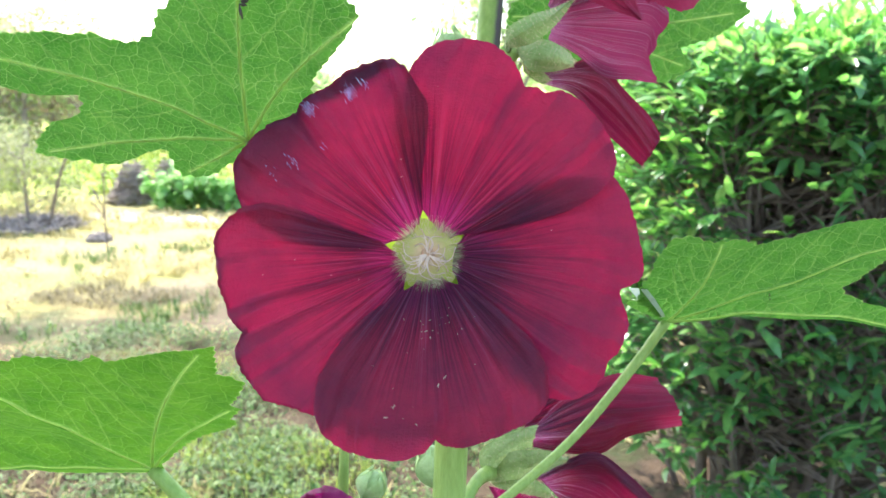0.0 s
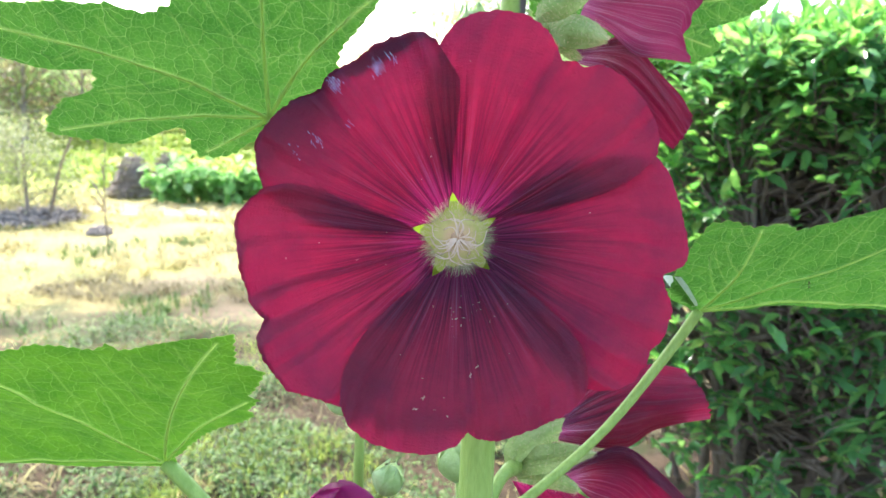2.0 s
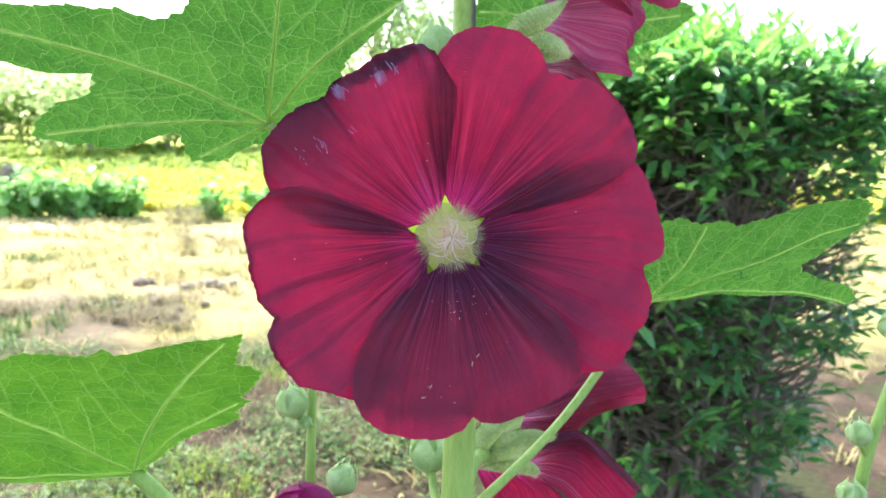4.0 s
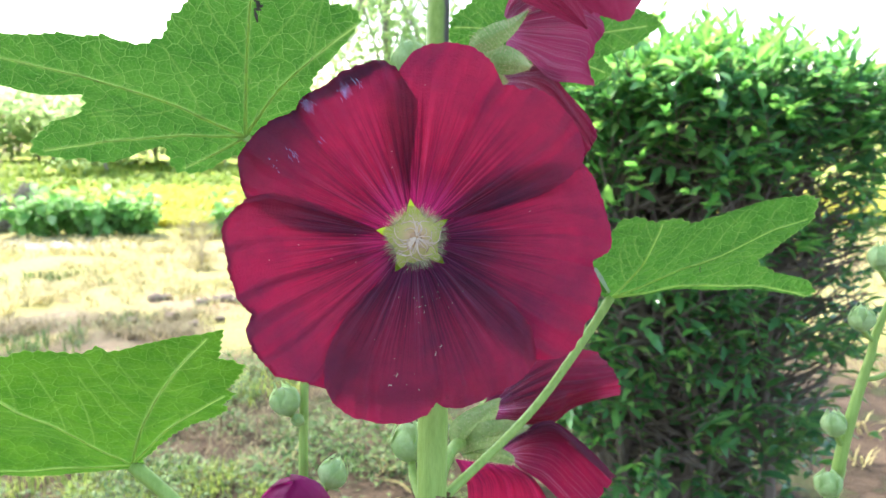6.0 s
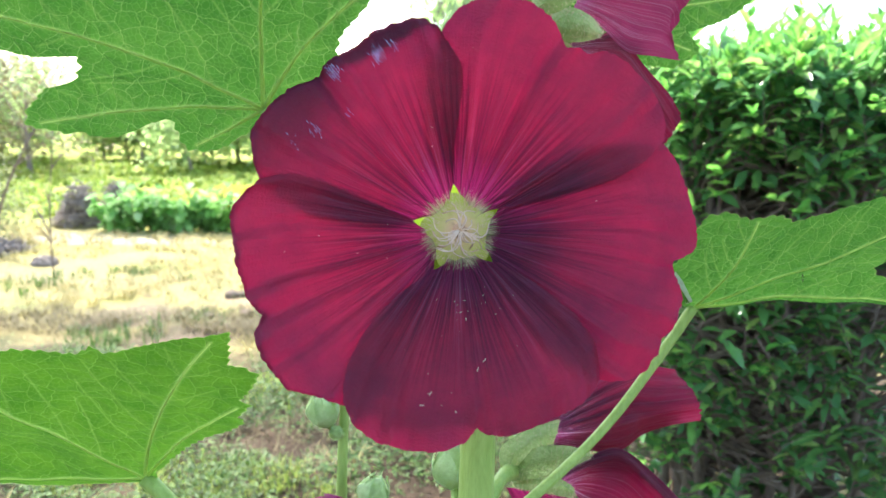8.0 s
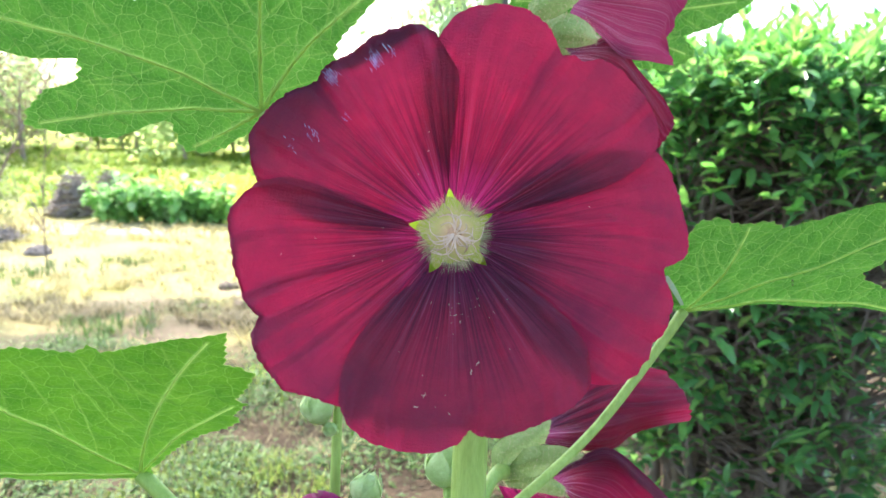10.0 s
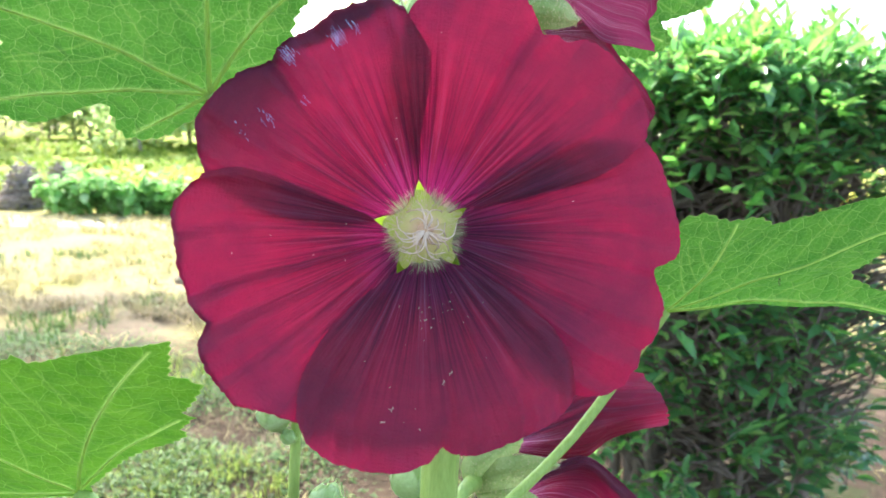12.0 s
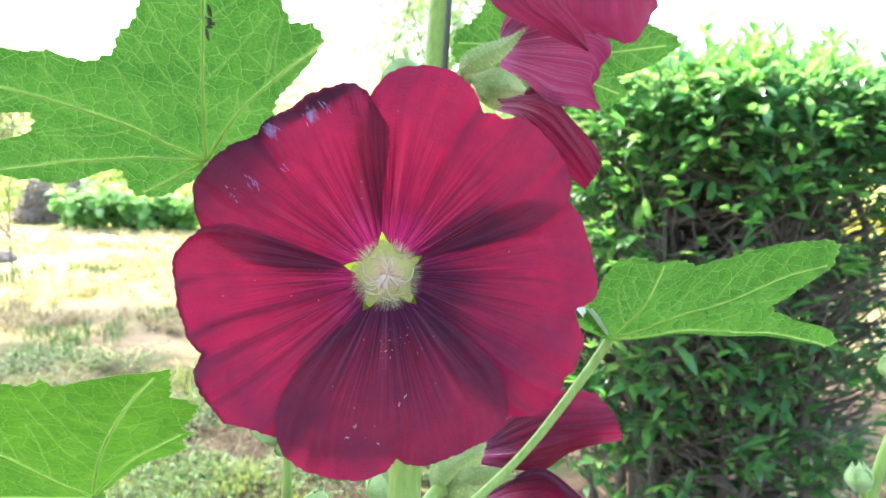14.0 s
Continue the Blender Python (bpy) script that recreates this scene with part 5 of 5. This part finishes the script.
        root, bend = p - off - way * long * 0.5, np.array((0, 0, -0.12 * long))
        twigs.tube([root, root + way * long * 0.5 - bend, root + way * long], (0.0016, 0.0012, 0.0008), 4)
        count = 3 + int(long / 0.022)
        for q in range(count):
            share = (q + 0.7) / count
            along = way * (0.35 + 0.8 * share) + side * (1 if q % 2 else -1) * rng.uniform(0.6, 1.1) * (1.15 - share) + np.array((rng.uniform(-.3, .3), rng.uniform(-.3, .3), rng.uniform(-0.45, 0.25)))
            which = rng.randrange(3)
            at = root + way * long * share
            pts, (ax, ay, az) = place_leaf(forms[which][0] * rng.uniform(0.65, 1.1), at, along, (0, 0, 1), rng)
            where = at + off
            if singles < 300 and 0.5 < where[0] < 1.05 and where[1] < 1.62 and where[2] > 0.62 and inset < 0.05:
                ob = new("leaf", meshes[which])
                ob.parent = top
                ob.matrix_local = Matrix.Translation(at) @ Matrix((ax, ay, az)).transposed().to_4x4()
                singles += 1
            else:
                heap.add([tuple(w) for w in pts], forms[which][1])
    twigs.done("brushwood", BARK, top, "thin brown twigs", "stuff")
    heap.done("foliage", HEDGE_LEAF, top, "glossy pointed green leaves", "stuff")
    young = Heap()
    for k in range(420):
        phi = rng.uniform(0, 2 * math.pi)
        z = HEDGE_TOP - 0.02
        p, n = hedge_skin(phi, z, rng.uniform(0.0, 0.36))
        tall = rng.uniform(0.01, 0.06) if k % 3 else rng.uniform(0.05, 0.125)
        tip = p + np.array((rng.uniform(-.03, .03), rng.uniform(-.03, .03), tall))
        young.tube([p - off - np.array((0, 0, .05)), tip - off], (0.0018, 0.001), 4)
        pairs = 2 + int(tall / 0.022)
        for q in range(pairs):
            share = (q + 0.6) / pairs
            turn_by = 1.57 * q + rng.uniform(-.4, .4)
            for side in (0, math.pi):
                along = (math.cos(turn_by + side), math.sin(turn_by + side), rng.uniform(0.5, 1.5) + 0.8 * share)
                at = p + (tip - p) * share
                pts, _ = place_leaf(forms[q % 3][0] * rng.uniform(0.55, 0.95), at - off, along, (0, 0, 1), rng)
                young.add([tuple(w) for w in pts], forms[q % 3][1])
    # paler leaves, mostly high on the front, stand in for light falling there
    for k in range(230):
        phi = rng.uniform(math.pi * 1.0, math.pi * 2.0)
        p, n = hedge_skin(phi, rng.uniform(0.3, 1.1) if k < 50 else rng.uniform(0.80, 1.18), rng.uniform(-0.06, -0.03))
        for q in range(4):
            along = n / np.linalg.norm(n) + np.array((rng.uniform(-1, 1), rng.uniform(-.6, .6), rng.uniform(0.1, 1.0)))
            pts, _ = place_leaf(forms[q % 3][0] * rng.uniform(0.5, 0.95), p - off, along, (0, 0, 1), rng)
            young.add([tuple(w) for w in pts], forms[q % 3][1])
    young.done("new_growth", YOUNG_OR_LIT_LEAF, top, "pale yellow green young shoots, and paler leaves painted as lit", "stuff")


hedge()


# ---- field ----
def tufts(name, label, count, area, height, spread, material, seed, patch=0.0, blades=9, width=0.006, flat=0.5):
    """Clumps of narrow blades scattered over a stretch of the field."""
    rng = random.Random(seed)
    heap = Heap()
    done = 0
    while done < count:
        x, y = rng.uniform(*area[0]), rng.uniform(*area[1])
        done += 1
        if wob(x * 1.1, y * 1.6, seed) < patch:
            continue
        for k in range(blades):
            a = rng.uniform(0, 2 * math.pi)
            h = height * rng.uniform(0.5, 1.2)
            out = spread * rng.uniform(0.3, 1.2)
            px, py = x + rng.uniform(-.03, .03), y + rng.uniform(-.03, .03)
            w = width * rng.uniform(0.6, 1.3)
            sx, sy = -math.sin(a) * w, math.cos(a) * w
            dx, dy = math.cos(a) * out, math.sin(a) * out
            heap.add([(px - sx, py - sy, -0.03), (px + sx, py + sy, -0.03), (px + dx * flat + sx, py + dy * flat + sy, h * 0.75), (px + dx * flat - sx, py + dy * flat - sy, h * 0.75), (px + dx * 1.4, py + dy * 1.4, h)],
                     [(0, 1, 2, 3), (3, 2, 4)])
    ob = heap.done(name, material)
    return tagged(ob, label, "grass", kind="stuff")


def weeds(name, label, count, area, material, seed, size=0.02, patch=-0.05, grain=1.5):
    rng = random.Random(seed)
    heap = Heap()
    form, faces = small_leaf(1.0, 0.34, 0.35, 0.15)
    for k in range(count):
        x, y = rng.uniform(*area[0]), rng.uniform(*area[1])
        if wob(x * grain, y * grain, seed) + 0.3 * wob(x * 7, y * 7, seed) < patch:
            continue
        tall = rng.uniform(0.02, 0.10)
        for q in range(15):
            along = (rng.uniform(-1, 1), rng.uniform(-1, 1), rng.uniform(-0.1, 0.8))
            at = (x + rng.uniform(-.07, .07), y + rng.uniform(-.07, .07), rng.uniform(0, tall))
            pts, _ = place_leaf(form * size * rng.uniform(0.6, 1.5), at, along, (0, 0, 1), rng)
            heap.add([tuple(w) for w in pts], faces)
    ob = heap.done(name, material)
    return tagged(ob, label, "weeds", kind="stuff")


weeds("weeds", "low green weeds on the bare soil", 3600, ((-1.7, 0.45), (1.45, 3.4)), WEED_LEAF, 31, 0.016, 0.0, 3.1)
weeds("weeds", "grey green weeds in the dry field", 520, ((-4.5, 0.9), (3.2, 5.2)), SHRUB_LEAF, 32, 0.020, 0.02)
tufts("dry_grass", "pale dry grass lying over the soil", 500, ((-3.6, 2.6), (1.6, 5.5)), 0.035, 0.09, STRAW, 33, -0.1, 8, 0.0028, 0.7)
tufts("dry_grass", "sunlit straw coloured grass of the open field", 3600, ((-7.0, 6.5), (4.4, 7.6)), 0.04, 0.09, STRAW, 34, -0.2, 7, 0.004, 0.8)
tufts("field_grass", "grey green grass clumps in the dry field", 1300, ((-3.8, 0.6), (2.7, 5.6)), 0.045, 0.06, WEED_LEAF, 37, 0.26, 10, 0.0022, 0.5)
tufts("withered_grass", "grey brown withered grass on the bare field", 900, ((-2.2, -0.6), (3.2, 4.8)), 0.035, 0.09, WITHERED, 40, 0.10, 9, 0.0022, 0.7)
tufts("bed_grass", "short green grass in the flower bed", 1200, ((-1.7, 0.6), (1.3, 3.2)), 0.04, 0.05, FRESH_GRASS, 38, 0.08, 10, 0.0016, 0.6)
tufts("bed_straw", "dead brown grass on the bed", 1300, ((-1.7, 1.0), (1.2, 3.4)), 0.02, 0.07, WITHERED, 39, 0.05, 9, 0.0016, 0.8)
tufts("yellow_grass", "tall yellow green grass behind the crop", 4200, ((-2.6, 8.5), (7.6, 11.0)), 0.10, 0.12, YELLOW_GRASS, 35, -0.35, 7, 0.014)
tufts("field_grass", "fresh green grass in the distance", 3200, ((-11.0, 2.0), (8.0, 17.0)), 0.09, 0.14, FRESH_GRASS, 36, -0.25, 7, 0.02)


def bean_plant(seed):
    rng = random.Random(seed)
    top = thing("bean_plant", "bushy green crop plant with broad leaves in a row", "crop plant", "row of crop plants")
    stems, leaves = Heap(), Heap()
    form, faces = small_leaf(1.0, 0.78, 0.35, 0.12)
    for k in range(9):
        a = rng.uniform(0, 2 * math.pi)
        tip = (0.14 * math.cos(a), 0.12 * math.sin(a), rng.uniform(0.18, 0.40))
        stems.tube([(0, 0, -0.02), (tip[0] * .4, tip[1] * .4, tip[2] * .6), tip], (0.006, 0.003), 5)
        for q in range(14):
            at = np.array(tip) * rng.uniform(0.12, 1.0) + np.array((rng.uniform(-.06, .06), rng.uniform(-.06, .06), rng.uniform(-.03, .04)))
            along = (rng.uniform(-1, 1), rng.uniform(-1, 0.6), rng.uniform(-0.5, 0.4))
            pts, _ = place_leaf(form * rng.uniform(0.06, 0.105), at, along, (0, -0.3, 1), rng)
            leaves.add([tuple(w) for w in pts], faces)
    stems.done("stalk", WEED_LEAF, top, "", "stuff")
    leaves.done("foliage", BEAN_LEAF, top, "broad fresh green leaves", "stuff")
    return top


beans = [bean_plant(50), bean_plant(51), bean_plant(52)]
rng = random.Random(4)
for k in range(15):
    x = -2.64 + 0.100 * k if k < 11 else -0.95 + 0.42 * (k - 11)
    m = pose(x, 7.25 + rng.uniform(-.08, .10), 0, 0, 0, rng.uniform(0, 360))
    if k < 3:
        beans[k].matrix_world = m
    else:
        copy_thing(beans[k % 3], m)


def brush_pile(at, wide, high, seed):
    rng = random.Random(seed)
    top = thing("brush_pile", "dark dead brush by the crop row, the widest low heap standing for shade", "brush", at=at)
    heap = Heap()
    for k in range(420):
        a, r = rng.uniform(0, 2 * math.pi), wide * math.sqrt(rng.random())
        h = high * (1 - (r / wide) ** 2) * rng.uniform(0.2, 1.0)
        p = np.array((r * math.cos(a), r * math.sin(a), h))
        d = np.array((rng.uniform(-1, 1), rng.uniform(-1, 1), rng.uniform(-.4, .8))) * min(0.09, 0.5 * wide)
        heap.tube([p - d, p + np.array((0, 0, .01)), p + d], (0.007, 0.008, 0.003), 4)
    heap.done("branch_work", TWIG, top, "dark grey dead branches, in one heap standing for shadow", "stuff")


brush_pile((-3.03, 7.5, 0), 0.20, 0.40, 61)
brush_pile((-2.78, 7.75, 0), 0.14, 0.42, 62)
# wide, low and dark: laid as the shadow on the ground under the shrub
brush_pile((-3.20, 6.0, 0), 0.34, 0.07, 64)
brush_pile((-2.52, 5.58, 0), 0.07, 0.04, 65)


def clod(at, size, seed):
    """A lump of dry turned earth."""
    verts = []
    for i in range(7):
        a = math.pi * i / 6
        for k in range(10):
            b = 2 * math.pi * k / 10
            d = Vector((math.sin(a) * math.cos(b), math.sin(a) * math.sin(b), math.cos(a)))
            r = size * (1 + 0.45 * wob(d.x * 1.7 + seed, d.y * 1.7, d.z * 1.7))
            verts.append((d.x * r, d.y * r, d.z * r * 0.6))
    ob = link_mesh("earth_clod", verts, grid_faces(7, 10, 0, True), EARTH)
    ob.matrix_world = pose(at[0], at[1], size * 0.25, 0, 0, 40 * seed)
    tagged(ob, "brown lump of dry turned earth in the straw", "earth clod", "earth clods in the field")


rng = random.Random(12)
for k, (x, y, size) in enumerate(((-1.02, 4.62, 0.05), (-0.97, 4.66, 0.035), (-0.74, 4.48, 0.045), (-0.68, 4.55, 0.04), (-0.62, 4.58, 0.05), (-0.56, 4.55, 0.035), (-0.50, 4.62, 0.03),
                                  (-0.86, 4.2, 0.035), (-1.05, 4.15, 0.03), (-0.72, 4.05, 0.03), (-0.60, 4.15, 0.025))):
    clod((x, y), size, k + 1)


def tree(height, crown, count, leaf, seed, name, label, material, low=0.35):
    """A tapered trunk with limbs and a ragged crown of leaf clumps."""
    rng = random.Random(seed)
    top = thing(name, label, "tree" if height > 1.4 else "shrub")
    limbs = Heap()
    tips = []
    trunk = spline([(0, 0, -0.05), (rng.uniform(-.05, .05) * height, 0, 0.3 * height), (rng.uniform(-.08, .08) * height, rng.uniform(-.05, .05) * height, 0.75 * height)], 12)
    limbs.tube(trunk, (0.022 * height, 0.014 * height, 0.004 * height), 8)
    for k in range(16):
        a = 2.4 * k + rng.uniform(-.4, .4)
        s = trunk[min(11, 3 + k // 2)]
        e = np.array((crown * math.cos(a) * rng.uniform(0.5, 1), crown * math.sin(a) * rng.uniform(0.5, 1), height * rng.uniform(low, 1.0)))
        mid = (s + e) / 2 + np.array((0, 0, 0.05 * height))
        line = spline([s, mid, e], 8)
        limbs.tube(line, (0.006 * height, 0.0015 * height), 5)
        tips.extend([line[4], line[5], line[6], line[7]])
    limbs.done("trunk", TWIG, top, "grey brown trunk and limbs")
    leaves = Heap()
    form, faces = small_leaf(1.0, 0.6, 0.2, 0.1)
    for k in range(count):
        t = tips[rng.randrange(len(tips))]
        s = 0.20 * crown
        at = t + np.array((rng.gauss(0, s), rng.gauss(0, s), rng.gauss(0, s * 0.8)))
        if at[2] < 0.06 * height:
            continue
        along = (rng.uniform(-1, 1), rng.uniform(-1, 1), rng.uniform(-.7, .7))
        pts, _ = place_leaf(form * leaf * rng.uniform(0.6, 1.3), at, along, (0, 0, 1), rng)
        leaves.add([tuple(w) for w in pts], faces)
    leaves.done("crown", material, top, "ragged leafy crown", "stuff")
    return top


shrub = tree(0.85, 0.46, 3000, 0.030, 71, "shrub", "sparse grey green shrub in the dry field", SHRUB_LEAF, 0.08)
shrub.matrix_world = pose(-3.35, 6.2, 0)
copy_thing(shrub, pose(-4.1, 6.9, 0, 0, 0, 130))
dry_shrub = tree(0.85, 0.46, 1500, 0.030, 77, "shrub", "small dry brown shrub with sparse withered leaves", DRY_SHRUB, 0.08)
dry_shrub.matrix_world = pose(-0.93, 5.7, 0, 0, 0, 40)
dry_shrub.scale = (0.26, 0.26, 0.30)
for x, y, turn_by, wide, high in ((-1.2, 7.05, 200, 0.45, 0.22), (-1.05, 7.1, 90, 0.35, 0.20)):
    copy_thing(dry_shrub, pose(x, y, 0, 0, 0, turn_by)).scale = (wide, wide, high)
for x, y, turn_by, wide, high in ((-7.9, 12.6, 15, 3.4, 2.6), (-6.9, 12.9, 120, 3.0, 2.9), (-6.1, 13.3, 250, 2.6, 2.3)):
    copy_thing(dry_shrub, pose(x, y, 0, 0, 0, turn_by)).scale = (wide, wide, high)
oak = tree(1.7, 0.95, 1700, 0.12, 72, "tree", "low round green tree at the edge of the field", TREE_LEAF, 0.10)
oak.matrix_world = pose(-3.75, 14.2, 0)
tall = tree(3.6, 1.7, 2100, 0.16, 73, "tree", "spreading field tree in pale sunlit leaf", TREE_LEAF, 0.3)
tall.matrix_world = pose(-9.6, 18.5, 0)
far_trees = [(-12.2, 19.0, 50, 0.8), (-7.4, 20.5, 110, 0.62), (-5.6, 19.0, 200, 0.5), (-2.6, 20.0, 280, 0.55), (-0.4, 21.0, 330, 0.6), (2.2, 20.0, 20, 0.55),
             (-15.5, 22.0, 75, 1.0), (5.2, 22.5, 140, 0.6), (9.0, 23.0, 240, 0.7), (13.5, 22.0, 310, 0.75), (18.0, 23.0, 30, 0.8)]
for x, y, turn_by, size in far_trees:
    c = copy_thing(tall, pose(x, y, 0, 0, 0, turn_by))
    c.scale = (size, size, size)
for k in range(30):
    x = -15.5 + 0.72 * k + rng.uniform(-.3, .3)
    c = copy_thing(oak, pose(x, 15.5 + rng.uniform(-1.2, 3.0) + 0.1 * abs(x), 0, 0, 0, rng.uniform(0, 360)))
    size = rng.uniform(0.7, 1.25)
    c.scale = (size * 1.15, size * 1.15, size)
lofty = tree(5.6, 1.7, 6500, 0.11, 75, "tree", "tall thin-leaved tree against the bright sky", TREE_LEAF, 0.16)
lofty.matrix_world = pose(0.9, 12.5, 0)


def sapling(name, label, line, radii, twigs, seed):
    rng = random.Random(seed)
    top = thing(name, label, "sapling")
    main = spline(line, 18)
    heap = Heap()
    heap.tube(main, radii, 6)
    for k in range(twigs):
        p = main[rng.randrange(5, 18)]
        d = np.array((rng.uniform(-1, 1), rng.uniform(-.5, .5), rng.uniform(0.2, 1))) * rng.uniform(0.08, 0.25)
        heap.tube(spline([p, p + d * 0.5 + np.array((0, 0, 0.02)), p + d], 6), (0.005, 0.002), 4)
    heap.done("branch_work", BARK, top, "thin bare brown branches")


sapling("sapling", "thin bare upright sapling in the dry field", [(-2.28, 5.17, -0.03), (-2.29, 5.18, 0.4), (-2.25, 5.2, 0.95)], (0.006, 0.003), 9, 81)
sapling("sapling", "leaning bare sapling with few twigs", [(-3.05, 5.9, -0.03), (-2.9, 5.9, 0.5), (-2.6, 5.95, 1.1), (-2.45, 6.0, 1.45)], (0.013, 0.005), 10, 82)


# ---- shade ----
def shade_tree():
    """An unseen tree, added; its low bough keeps the hollyhock out of the sun."""
    rng = random.Random(91)
    top = thing("shade_tree", "unseen leafy tree added to shade the flower bed", "tree", at=(-1.7, -1.3, 0))
    trunk = spline([(0, 0, -0.1), (0.05, 0.05, 0.9), (0.15, 0.2, 1.9), (0.3, 0.5, 2.9), (0.4, 0.7, 3.7)], 20)
    tube("trunk", trunk, (0.13, 0.10, 0.07, 0.04), BARK, top, "grey brown trunk", 12)
    bough = spline([(0.15, 0.2, 1.9), (0.5, 1.2, 2.45), (0.9, 2.2, 2.75), (1.35, 2.9, 2.85)], 16)
    tube("bough", bough, (0.07, 0.05, 0.02), BARK, top, "grey brown bough", 9)
    form, faces = small_leaf(1.0, 0.55, 0.2, 0.1)
    crown = Heap()
    for centre, radii, count in (((1.12, 2.68, 2.78), (0.95, 0.72, 0.24), 5200), ((0.3, 0.5, 3.6), (1.1, 0.9, 0.6), 1600)):
        for k in range(count):
            d = Vector((rng.gauss(0, 1), rng.gauss(0, 1), rng.gauss(0, 1))).normalized() * rng.random() ** 0.4
            at = np.array([centre[q] + d[q] * radii[q] * (1 + 0.18 * wob(d[0] * 3, d[1] * 3, q)) for q in range(3)])
            along = (rng.uniform(-1, 1), rng.uniform(-1, 1), rng.uniform(-.5, .4))
            pts, _ = place_leaf(form * rng.uniform(0.08, 0.14), at, along, (0, 0, 1), rng)
            crown.add([tuple(w) for w in pts], faces)
    crown.done("crown", HEDGE_LEAF, top, "dense dark green leaves", "stuff")


shade_tree()
